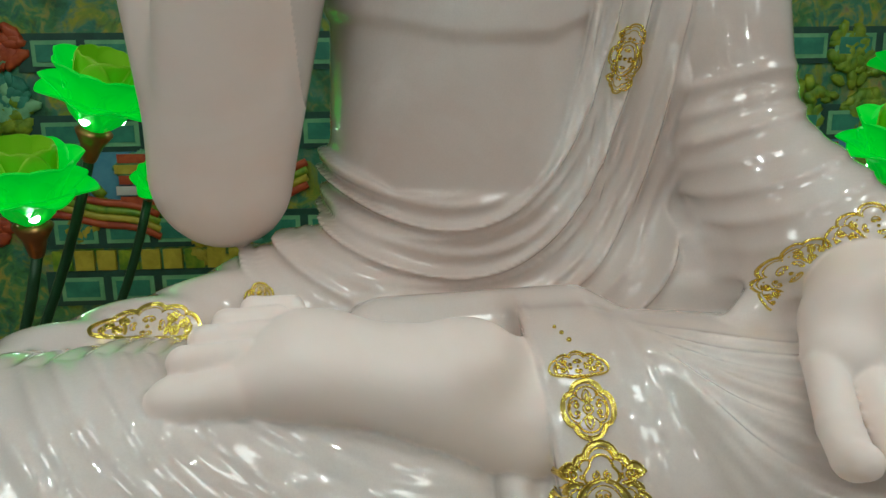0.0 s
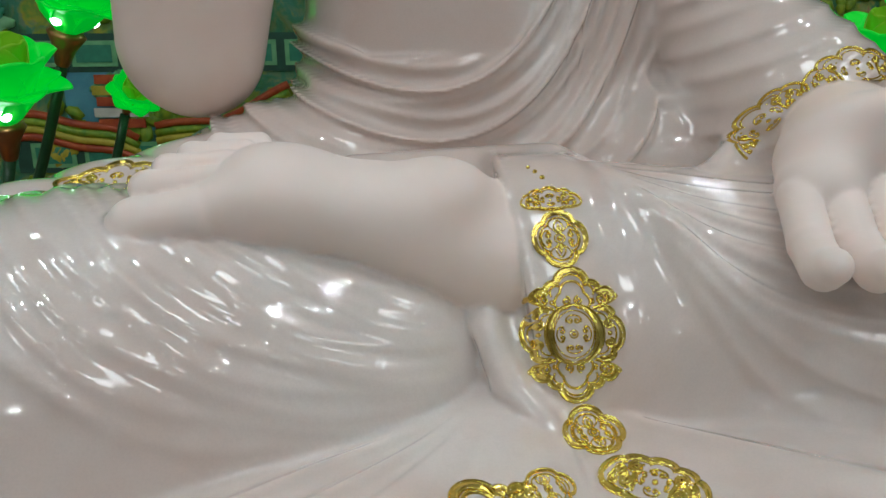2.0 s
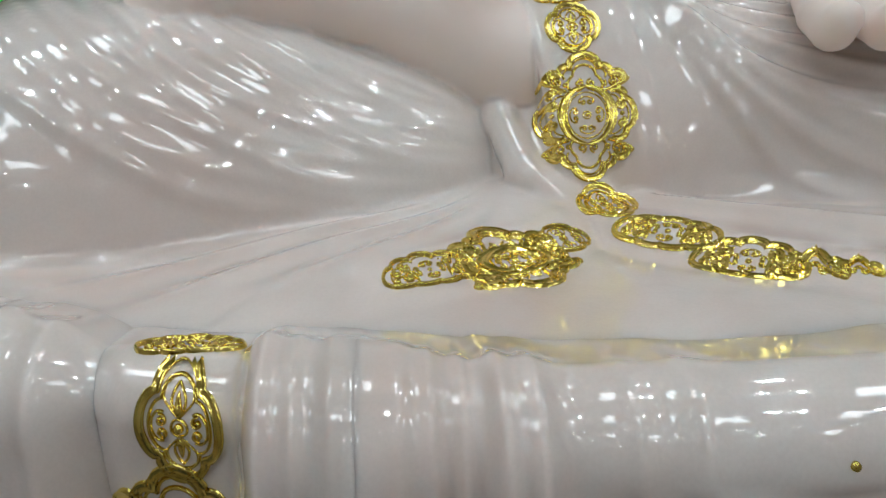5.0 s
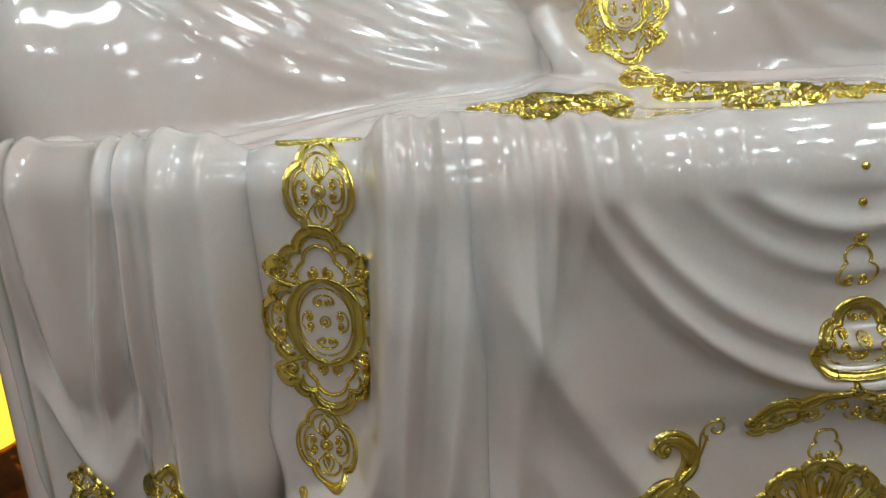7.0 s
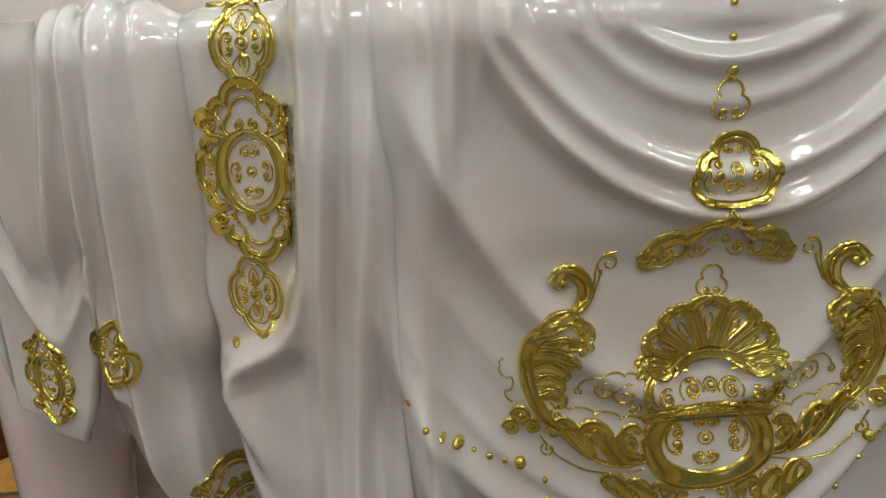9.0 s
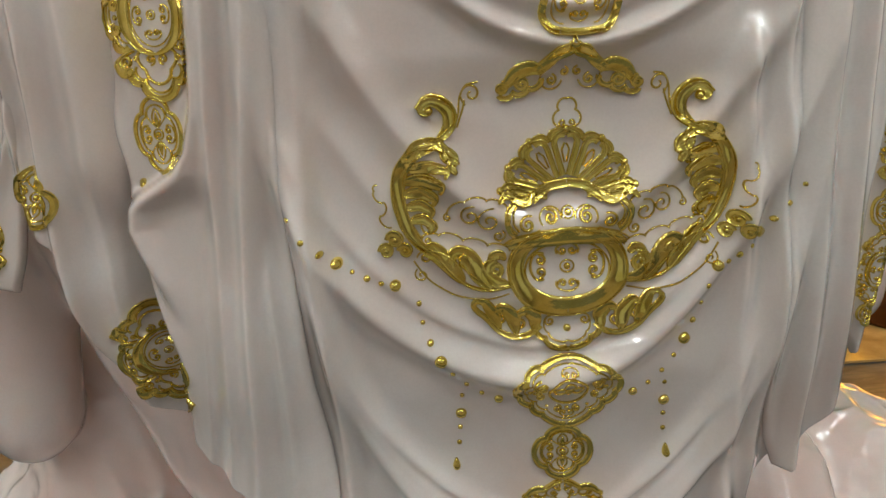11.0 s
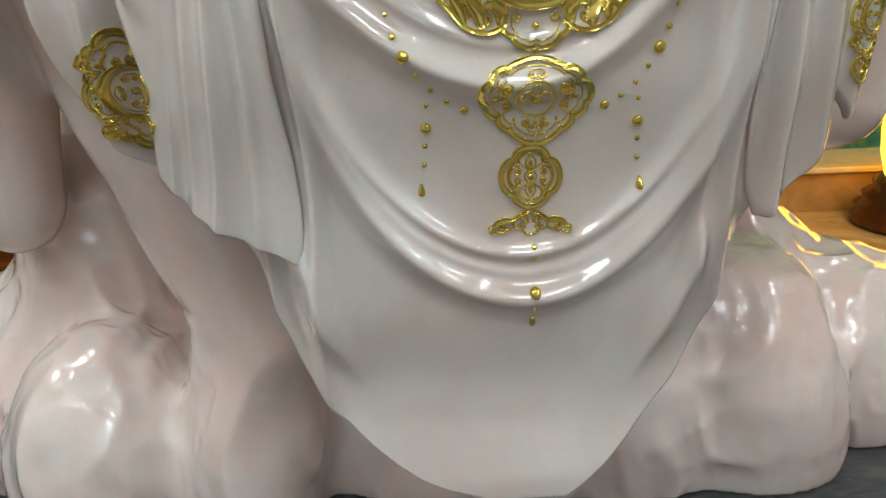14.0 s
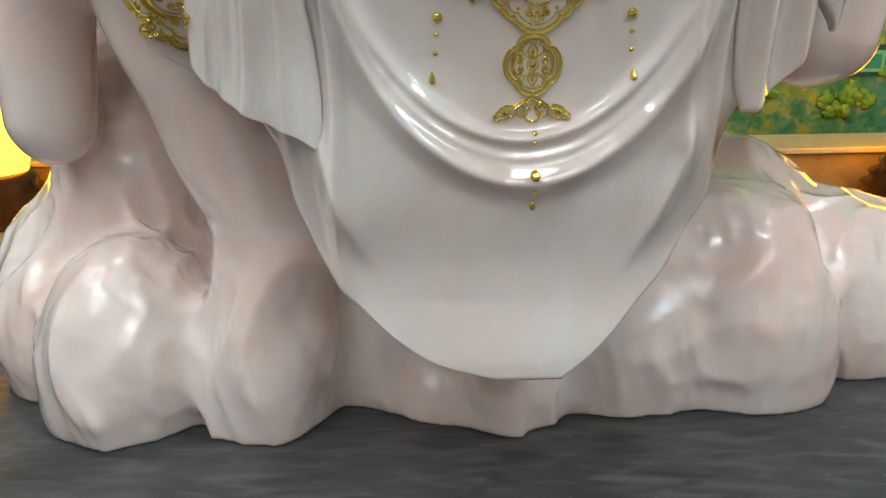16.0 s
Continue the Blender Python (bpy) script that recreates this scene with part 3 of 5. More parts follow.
robe.cone((-0.050, 0.372, 0.80), (-0.036, 0.318, 0.742), 0.034, 0.036, 0.006)
robe.cone((-0.036, 0.318, 0.742), (-0.020, 0.285, 0.715), 0.036, 0.034, 0.010)
robe.cone((0.18, 0.62, 1.28), (0.188, 0.55, 1.0), 0.066, 0.060, 0.006, fold=sleeve)
robe.cone((0.19, 0.55, 1.0), (0.224, 0.448, 0.912), 0.060, 0.076, 0.02, fold=sleeve)
robe.cone((0.205, 0.44, 0.888), (0.128, 0.392, 0.866), 0.034, 0.012, 0.008)
robe.cone((0.19, 0.40, 0.862), (0.126, 0.386, 0.860), 0.010, 0.008, 0.012)
flesh.add(lambda x, y, z: trunk(x, y, z) - 0.006 * step(1.098, 1.112, z - 0.5 * np.maximum(x, 0) - 0.25 * np.maximum(-0.09 - x, 0)), (-0.25, 0.45, 0.70), (0.20, 0.9, 1.45), 0.02)
flesh.cone((-0.321, 0.58, 0.971), (-0.245, 0.53, 1.40), 0.0660, 0.095, 0.02)
flesh.cone((-0.335, 0.60, 0.985), (-0.40, 0.70, 1.35), 0.060, 0.070, 0.03)
# the foot: sole, ball, side, heel, ankle and toes
flesh.ball((-0.210, 0.342, 0.868), (0.047, 0.056, 0.034), 0.02, (0, 2, 4))
flesh.cone((-0.248, 0.308, 0.862), (-0.130, 0.324, 0.850), 0.0190, 0.030, 0.02)
flesh.cone((-0.220, 0.340, 0.866), (-0.105, 0.354, 0.853), 0.030, 0.031, 0.015, (1, 1.4, 1))
flesh.ball((-0.096, 0.352, 0.862), (0.038, 0.045, 0.027), 0.012)
flesh.cone((-0.125, 0.335, 0.835), (-0.055, 0.348, 0.812), 0.033, 0.047, 0.02)
flesh.cone((-0.064, 0.362, 0.836), (-0.050, 0.372, 0.80), 0.036, 0.045, 0.008)
for a, b, ra, rb in (((-0.258, 0.304, 0.860), (-0.296, 0.302, 0.855), 0.0190, 0.0175), ((-0.252, 0.322, 0.879), (-0.293, 0.320, 0.876), 0.0120, 0.0118), ((-0.244, 0.341, 0.888), (-0.284, 0.339, 0.8855), 0.0110, 0.0108),
                     ((-0.236, 0.359, 0.894), (-0.272, 0.357, 0.8925), 0.0104, 0.0102), ((-0.228, 0.375, 0.898), (-0.256, 0.374, 0.8975), 0.0096, 0.0094)):
    flesh.cone(a, b, ra, rb, 0.0008)
    flesh.ball(b, (rb * 1.15, rb * 1.06, rb * 1.08), 0.002)
# the open palm and its fingers
flesh.cone((0.240, 0.43, 0.918), (0.234, 0.39, 0.902), 0.036, 0.038, 0.03, (1.15, 1, 0.85))
flesh.ball((0.222, 0.340, 0.890), (0.062, 0.028, 0.056), 0.03, (38, 0, 0))
flesh.cone((0.216, 0.370, 0.904), (0.167, 0.310, 0.868), 0.028, 0.026, 0.03, (1.15, 1, 1))
flesh.ball((0.285, 0.340, 0.905), (0.030, 0.045, 0.036), 0.02, (25, 0, 0))
for k in range(4):
    x, far = 0.0305 * k, (0.0, 0.006, 0.008, 0.002)[k]
    flesh.cone((0.147 + x, 0.300, 0.864), (0.132 + x, 0.256, 0.842), 0.0142, 0.0138, 0.0015)
    flesh.cone((0.132 + x, 0.256, 0.842), (0.127 + x, 0.232 - far, 0.833), 0.0138, 0.0134, 0.0015)
    flesh.cone((0.127 + x, 0.232 - far, 0.833), (0.125 + x, 0.221 - far, 0.838), 0.0132, 0.0118, 0.0015)
both = smin(robe.f, flesh.f, 0.004)
both[:, :, -3:] = np.maximum(both[:, :, -3:], np.array([-0.5, 0.5, 1.5]) * H)
verts, quads = skin_of(both, LO, H)
centre = verts[quads].mean(1)


def lead_at(p):
    """How much farther the flesh lies than the robe at the points p."""
    grid = (p - LO) / H
    low = np.clip(np.floor(grid).astype(int), 0, np.array(both.shape) - 2)
    share, total = grid - low, 0.0
    for corner in itertools.product((0, 1), repeat=3):
        c = np.array(corner)
        i = tuple((low + c).T)
        total = total + np.prod(np.where(c, share, 1 - share), axis=1) * (flesh.f[i] - robe.f[i])
    return total


over, lead = lead_at(centre), lead_at(verts)
first = STATUE.n
STATUE.add(verts, quads, np.where((over < 0) & ((centre[:, 1] < 0.45) | (centre[:, 0] < -0.235)), 1, 0))
STATUE.bare[first] = np.clip(0.5 - lead / 0.0035, 0, 1) * ((verts[:, 1] < 0.45) | (verts[:, 0] < -0.235))
del robe, flesh, both


# the rock seat under the figure
LATTICE = np.random.default_rng(7).random((32, 32, 32)).astype(np.float32)


def grain(p, size):
    """Smooth random values between 0 and 1 at the points p that change over the length size."""
    q = p / size
    i = np.floor(q).astype(int)
    t = q - i
    t = t * t * (3 - 2 * t)
    total = 0
    for c in itertools.product((0, 1), repeat=3):
        total = total + np.prod(np.where(c, t, 1 - t), axis=1) * LATTICE[tuple(((i + c) % 32).T)]
    return total


def chisel(block):
    """Hewn facets on the skin of a block: valleys between swellings, in three sizes."""
    near = np.argwhere(np.abs(block.f) < 0.03)
    p = np.array(block.lo) + block.h * near + 3.0
    p = p + 0.010 * np.sin(31 * p[:, [2, 0, 1]])
    low = p * (1, 1, 0.65)
    relief = 0.034 * (0.42 - np.abs(grain(low, 0.085) - 0.5)) + 0.016 * (0.30 - np.abs(grain(low + 2, 0.040) - 0.5)) + 0.0040 * (0.12 - np.abs(grain(low + 4, 0.017) - 0.5))
    block.f[tuple(near.T)] -= relief


H2 = 0.0036
LO2, HI2 = (-0.66, 0.02, -0.02), (0.60, 0.80, 0.72)
rock = Block(LO2, HI2, H2)
for c, r, k in (((-0.03, 0.45, 0.42), (0.20, 0.20, 0.40), 0.06), ((-0.03, 0.42, 0.07), (0.40, 0.26, 0.19), 0.06),
                ((-0.392, 0.200, 0.045), (0.086, 0.104, 0.128), 0.028), ((-0.245, 0.190, 0.05), (0.070, 0.086, 0.15), 0.028), ((-0.13, 0.26, 0.02), (0.08, 0.092, 0.10), 0.02),
                ((-0.015, 0.205, 0.012), (0.066, 0.088, 0.074), 0.014), ((-0.075, 0.22, 0.01), (0.06, 0.08, 0.06), 0.02), ((0.12, 0.265, 0.05), (0.12, 0.115, 0.15), 0.03), ((0.235, 0.250, 0.05), (0.100, 0.100, 0.16), 0.018),
                ((-0.490, 0.31, 0.055), (0.100, 0.12, 0.15), 0.02), ((0.37, 0.335, 0.05), (0.13, 0.115, 0.13), 0.018),
                ((-0.43, 0.35, 0.19), (0.10, 0.11, 0.15), 0.03), ((-0.42, 0.38, 0.27), (0.10, 0.10, 0.15), 0.03), ((0.25, 0.37, 0.13), (0.11, 0.10, 0.11), 0.03)):
    rock.ball(c, r, k)
chisel(rock)
rock.cone((-0.40, 0.21, 0.56), (-0.225, 0.185, 0.17), 0.052, 0.056, 0.03, fold=lambda x, y, z: 0.0035 * np.abs(np.sin(42 * (x + 0.45 * z) + 2 * np.sin(9 * z))) + 0.0015 * np.sin(70 * z + 50 * x))
rock.cone((-0.43, 0.22, 0.66), (-0.455, 0.21, 0.30), 0.062, 0.045, 0.02, fold=lambda x, y, z: 0.003 * np.sin(70 * x + 6 * z))
rock.cone((0.33, 0.27, 0.66), (0.30, 0.25, 0.36), 0.07, 0.05, 0.02, fold=lambda x, y, z: 0.003 * np.sin(70 * x + 6 * z))
rock.f = np.maximum(rock.f, (0.0 - rock.axes[2])[None, None, :])
verts, quads = skin_of(rock.f, LO2, H2)
STATUE.add(verts, quads, 3)
del rock

# ---- gilded relief, drawn flat and laid on the marble ----
from mathutils.bvhtree import BVHTree

FACE = np.concatenate(STATUE.m)
SOLID = BVHTree.FromPolygons(np.concatenate(STATUE.v).tolist(), STATUE.f)


def soft_normals():
    """A normal for every face, averaged over its neighbours."""
    v, f = np.concatenate(STATUE.v), np.array(STATUE.f)
    n = np.cross(v[f[:, 2]] - v[f[:, 0]], v[f[:, 3]] - v[f[:, 1]])
    for _ in range(3):
        n /= np.linalg.norm(n, axis=1)[:, None] + 1e-12
        total = np.zeros_like(v)
        for k in range(4):
            np.add.at(total, f[:, k], n)
        n = total[f].sum(1)
    return n / (np.linalg.norm(n, axis=1)[:, None] + 1e-12)


SOFT = soft_normals()


class Ink:
    """Strokes and filled leaves in a plane, in metres."""

    def __init__(self):
        self.strokes, self.fills = [], []

    def line(self, pts, w=0.0011, h=0.0011, closed=False, taper=False):
        self.strokes.append((np.asarray(pts, float), w, h, closed, taper))

    def swell(self, pts, w, h=0.0018):
        """A stroke thick in the middle and thin at its ends."""
        t = np.linspace(0, 1, len(pts))
        self.line(pts, w * (0.18 + 0.82 * np.sin(np.pi * t ** 0.8) ** 0.8), h)

    def fill(self, pts, h=0.0013, groove=False):
        self.fills.append((np.asarray(pts, float), h, groove))

    def arc(self, c, rx, ry, a0, a1, w=0.0011, h=0.0011, n=20, taper=False):
        a = np.radians(np.linspace(a0, a1, n))
        self.line(np.stack([c[0] + rx * np.cos(a), c[1] + ry * np.sin(a)], 1), w, h, taper=taper)

    def ring(self, c, rx, ry, w=0.0011, h=0.0011, n=40):
        a = np.linspace(0, 2 * np.pi, n, endpoint=False)
        self.line(np.stack([c[0] + rx * np.cos(a), c[1] + ry * np.sin(a)], 1), w, h, True)

    def lobes(self, c, rx, ry, w=0.0011, h=0.0011):
        """A frame of four round lobes."""
        r = 0.575
        p = scallop([(r, -r), (r, r), (-r, r), (-r, -r), (r, -r)], 0.37, 15)[:-1]
        self.line(np.stack([c[0] + rx * p[:, 0], c[1] + ry * p[:, 1]], 1), w, h, True)

    def scroll(self, c, r, start, turns=1.25, flip=1, w=0.0011, h=0.0011):
        t = np.linspace(0, 1, max(14, int(22 * turns)))
        a = radians(start) + flip * 2 * np.pi * turns * t
        q = r * (1 - 0.85 * t ** 0.8)
        self.line(np.stack([c[0] + q * np.cos(a), c[1] + q * np.sin(a)], 1), w, h, taper=True)

    def bead(self, c, r, h=None, long=1.0):
        a = np.linspace(0, 2 * np.pi, 14, endpoint=False)
        drop = 1 + (long - 1) * np.maximum(np.sin(a), 0) ** 2
        self.fill(np.stack([c[0] + r * np.cos(a) / (1 + 0.12 * (long - 1)), c[1] + r * np.sin(a) * drop], 1), h or r * 0.75)

    def leaf(self, p, q, width, bend=0.0, h=0.0016, tip=0.55, groove=True):
        p, q = np.array(p, float), np.array(q, float)
        d = q - p
        nrm = np.array([-d[1], d[0]])
        t = np.linspace(0, 1, 9)
        mid = p + t[:, None] * d + (bend * np.sin(np.pi * t))[:, None] * nrm
        half = 1.12 * width * (np.sin(np.pi * t ** tip) ** 0.7)[:, None] * nrm / (np.linalg.norm(nrm) + 1e-9)
        self.fill(np.concatenate([mid + half, (mid - half)[-2:0:-1]]), h, groove)

    def moved(self, du, dv, su=1.0, sv=1.0, turn=0.0):
        c, s = math.cos(radians(turn)), math.sin(radians(turn))
        m = np.array([[c * su, s * su], [-s * sv, c * sv]])
        out = Ink()
        out.strokes = [(p @ m + (du, dv), w * min(1.25, max(0.6, (abs(su) + abs(sv)) / 2)), h, cl, tp) for p, w, h, cl, tp in self.strokes]
        out.fills = [(p @ m + (du, dv), h, g) for p, h, g in self.fills]
        return out

    def join(self, *others):
        for o in others:
            self.strokes += o.strokes
            self.fills += o.fills
        return self

    def mirrored(self):
        return Ink().join(self, self.moved(0, 0, -1, 1))


ACROSS, RISE = np.array([-1, -0.55, 0, 0.55, 1.0]), np.array([-0.5, 0.72, 1.0, 0.72, -0.5])
BROAD, RIMMED = np.array([-1, -0.88, -0.66, 0, 0.66, 0.88, 1]), np.array([-0.5, 1.0, 0.62, 0.80, 0.62, 1.0, -0.5])


def lay(ink, place, keep=None):
    """Lay the drawing on the marble: place(u, v) gives where a sight line starts, and its direction."""

    def drop(uv, rise):
        pts, ok = [], []
        for (u, v), k in zip(uv, rise):
            o, d = place(u, v)
            hit, nrm, index, _ = SOLID.ray_cast(o, d, 1.0)
            ok.append(hit is not None and FACE[index] != 1 and (keep is None or keep(hit)))
            if hit is None:
                pts.append((0, 0, 0))
                continue
            nrm = Vector(SOFT[index])
            if nrm.dot(d) > 0:
                nrm = -nrm
            way = (nrm - d).normalized()
            pts.append(tuple(hit + way * k))
        return np.array(pts), np.array(ok)

    for p, w, h, closed, taper in ink.strokes:
        n = len(p)
        if closed:
            tan = np.roll(p, -1, 0) - np.roll(p, 1, 0)
        else:
            tan = np.gradient(p, axis=0)
        tan /= np.linalg.norm(tan, axis=1)[:, None] + 1e-9
        nrm = np.stack([-tan[:, 1], tan[:, 0]], 1)
        ww = np.broadcast_to(w, (n,)) * 1.1
        if taper:
            ww = 1.2 * w * (0.5 + 0.55 * np.sin(np.pi * np.linspace(0.12, 0.9, n)))
        ww = np.maximum(ww, 0.00058)
        across, rise = (BROAD, RIMMED) if ww.max() > 0.0016 else (ACROSS, RISE)
        m = len(across)
        uv = (p[:, None, :] + nrm[:, None, :] * (across[None, :, None] * ww[:, None, None])).reshape(-1, 2)
        v, ok = drop(uv, (1.1 * np.clip(ww / 0.0009, 0.45, 1.0)[:, None] * rise * h).ravel())
        i = np.arange(n * m).reshape(n, m)
        j = np.roll(i, -1, 0) if closed else i[1:]
        i = i if closed else i[:-1]
        q = np.stack([i[:, :-1], i[:, 1:], j[:, 1:], j[:, :-1]], -1).reshape(-1, 4)
        q = q[ok[q].all(1)]
        size = v[q].max(1) - v[q].min(1)
        q = q[(size < 0.02).all(1)]
        if len(q):
            STATUE.add(v, q, 2)
    for p, h, groove in ink.fills:
        c, n = p.mean(0), len(p)
        rings, rises = [], []
        for f, k in ((1.0, -0.4), (0.86, 0.75), (0.55, 1.0), (0.22, 0.45 if groove else 1.12)):
            rings.append(c + (p - c) * f)
            rises.append(np.full(n, k * h))
        uv = np.concatenate(rings + [c[None]])
        v, ok = drop(uv, np.concatenate(rises + [[(0.35 if groove else 1.15) * h]]))
        for a in range(3):
            i, j = a * n + np.arange(n), (a + 1) * n + np.arange(n)
            q = np.stack([i, np.roll(i, -1), np.roll(j, -1), j], -1)
            if a == 0:
                STATUE.add(v, q[ok[q].all(1)], 2) if ok[q].all(1).any() else None
                base = STATUE.n - len(v)
            else:
                q = q[ok[q].all(1)]
                STATUE.f.extend((q + base).tolist())
                STATUE.m.append(np.full(len(q), 2, np.int32))
        i = 3 * n + np.arange(n)
        q = np.stack([i, np.roll(i, -1), np.full(n, 4 * n)], -1)
        q = q[ok[q].all(1)]
        STATUE.f.extend((q + base).tolist())
        STATUE.m.append(np.full(len(q), 2, np.int32))


def smooth(pts, n=28, closed=False, rounds=3):
    """A soft line of n points through or near the given ones."""
    p = np.array(pts, float)
    if closed:
        p = np.concatenate([p, p[:1]])
    d = np.concatenate([[0], np.cumsum(np.linalg.norm(np.diff(p, axis=0), axis=1))])
    t = np.linspace(0, d[-1], n + (1 if closed else 0))
    q = np.stack([np.interp(t, d, p[:, 0]), np.interp(t, d, p[:, 1])], 1)
    if closed:
        q = q[:-1]
        for _ in range(rounds):
            q = (np.roll(q, 1, 0) + 2 * q + np.roll(q, -1, 0)) / 4
    else:
        for _ in range(rounds):
            q[1:-1] = (q[:-2] + 2 * q[1:-1] + q[2:]) / 4
    return q


def scallop(cusps, bulge, n=7):
    """Arcs from cusp to cusp, each bulging to the right of its way by its share of the chord."""
    out = []
    for i in range(len(cusps) - 1):
        a, b = np.array(cusps[i], float), np.array(cusps[i + 1], float)
        k = bulge[i] if isinstance(bulge, (list, tuple)) else bulge
        t = np.linspace(0, np.pi, n)[:-1 if i < len(cusps) - 2 else None]
        nrm = np.array([(b - a)[1], -(b - a)[0]])
        out.append((a + b) / 2 - np.cos(t)[:, None] * (b - a) / 2 + (k * np.sin(t))[:, None] * nrm)
    return np.concatenate(out)


def kidney(c, s, way=0):
    """Two facing curls under one hood."""
    k = Ink()
    for f in (1, -1):
        k.scroll((f * 0.46 * s, -0.05 * s), 0.44 * s, 90 - f * 70, 1.25, -f, 0.14 * s, 0.0016)
    a = np.radians(np.linspace(-25, 205, 18))
    k.line(np.stack([1.08 * s * np.cos(a), 0.72 * s * np.sin(a)], 1), 0.12 * s, 0.0015)
    return k.moved(c[0], c[1], 1, 1, way)


def finer(k, share):
    """The same drawing with thinner lines."""
    k.strokes = [(p, w * share, h, cl, tp) for p, w, h, cl, tp in k.strokes]
    return k


def flower_medallion(w, h, petals=True):
    k = Ink()
    m = min(w, h)
    k.lobes((0, 0), w * 0.93, h * 0.94, 0.085 * m, 0.0021)
    k.lobes((0, 0), w * 0.72, h * 0.75, 0.040 * m, 0.0015)
    k.bead((0, 0), 0.12 * m, 0.0022)
    k.ring((0, 0), 0.19 * m, 0.19 * m, 0.035 * m, 0.0013, 18)
    s = m * 0.31
    for a, r in ((90, h), (0, w), (270, h), (180, w)):
        x, y = 0.44 * r * math.cos(radians(a)), 0.44 * r * math.sin(radians(a))
        if petals and a in (90, 270):
            for f in (-1, 1):
                k.line(smooth([(0, 0.40 * y), (f * s * 0.62, y * 0.85), (f * s * 0.42, y * 1.25), (0, y * 1.52)], 12), 0.035 * m, 0.0012)
                k.line(smooth([(f * 0.1 * s, 0.4 * y), (f * s * 1.25, y * 1.0), (f * s * 1.0, y * 1.45)], 12), 0.03 * m, 0.0010)
                k.bead((f * s * 0.8, y * 1.55), 0.05 * m)
            k.leaf((0, y * 0.4), (0, y * 1.3), s * 0.26, 0.0, 0.0012)
        else:
            k.join(kidney((x, y), s, a - 90))
    return finer(k, 1.02)


def crest(w, h):
    """The lobed crown over a ring, its foot at (0, 0), with a curled leaf to either side."""
    k = Ink()
    rim = scallop([(0.56 * w, 0.30 * h), (0.36 * w, 0.62 * h), (-0.36 * w, 0.62 * h), (-0.56 * w, 0.30 * h)], [0.40, 0.46, 0.40], 10)
    k.line(rim, 0.072 * w, 0.0022)
    k.line(rim * (0.82, 0.86), 0.030 * w, 0.0016)
    k.line(scallop([(0.05 * w, 0.0), (0.27 * w, 0.36 * h), (-0.27 * w, 0.36 * h), (-0.05 * w, 0.0)], [0.75, 0.50, 0.75], 12), 0.040 * w, 0.0015)
    for g in (1, -1):
        k.scroll((g * 0.14 * w, 0.13 * h), 0.11 * w, 90, 1.4, g, 0.032 * w, 0.0014)
        k.line(smooth([(g * 0.44 * w, -0.10 * h), (g * 0.62 * w, -0.04 * h), (g * 0.78 * w, 0.06 * h), (g * 0.90 * w, 0.10 * h), (g * 0.98 * w, 0.24 * h)], 16), 0.050 * w, 0.0022)
        k.swell(smooth([(g * 0.54 * w, 0.34 * h), (g * 0.74 * w, 0.42 * h), (g * 0.90 * w, 0.28 * h), (g * 0.84 * w, 0.10 * h)], 16), 0.110 * w, 0.0024)
        k.scroll((g * 0.66 * w, 0.16 * h), 0.15 * w, 60, 1.6, -g, 0.040 * w, 0.0019)
        k.scroll((g * 0.97 * w, 0.22 * h), 0.07 * w, -90, 1.3, -g, 0.036 * w, 0.0019)
        k.scroll((g * 0.46 * w, 0.10 * h), 0.07 * w, 60, 1.3, g, 0.03 * w, 0.0015)
    return finer(k, 0.95)


def large_medallion(w, h):
    """A ringed flower with lobed crests above and below and at the sides; w, h: half its size."""
    k = Ink()
    rx, ry = 0.66 * w, 0.475 * h
    a = np.linspace(0, 2 * np.pi, 48, endpoint=False)
    wide = (0.022 + 0.078 * np.abs(np.cos(a)) ** 1.2) * w
    k.line(np.stack([(rx - wide) * np.cos(a), (ry - wide * 0.8) * np.sin(a)], 1), wide, 0.0022, True)
    k.ring((0, 0), rx * 0.66, ry * 0.78, 0.016 * w, 0.0016, 36)
    k.bead((0, 0), 0.050 * w, 0.0018)
    k.ring((0, 0), 0.085 * w, 0.085 * w, 0.014 * w, 0.0012, 16)
    for b in (0, 90, 180, 270):
        k.join(kidney((rx * 0.40 * math.cos(radians(b)), ry * 0.46 * math.sin(radians(b))), 0.155 * w, b - 90))
    for f in (1, -1):
        k.join(crest(w * 0.96, 0.56 * h).moved(0, f * 0.45 * h, 1, f))
        side = scallop([(0.52 * w, 0.36 * h), (0.80 * w, 0.25 * h), (0.82 * w, -0.25 * h), (0.52 * w, -0.36 * h)], [-0.35, -0.32, -0.35], 9)
        k.line(side * (f, 1), 0.058 * w, 0.0021)
        k.line((side * (0.88, 0.80)) * (f, 1), 0.022 * w, 0.0013)
        k.bead((f * 0.77 * w, 0), 0.055 * w)
        for g in (1, -1):
            k.scroll((f * 0.76 * w, g * 0.145 * h), 0.10 * w, 90, 1.4, g * f, 0.042 * w, 0.0016)
            k.swell(smooth([(f * 0.60 * w, g * 0.40 * h), (f * 0.76 * w, g * 0.40 * h), (f * 0.88 * w, g * 0.30 * h), (f * 0.80 * w, g * 0.24 * h)], 12), 0.065 * w, 0.0020)
    return k


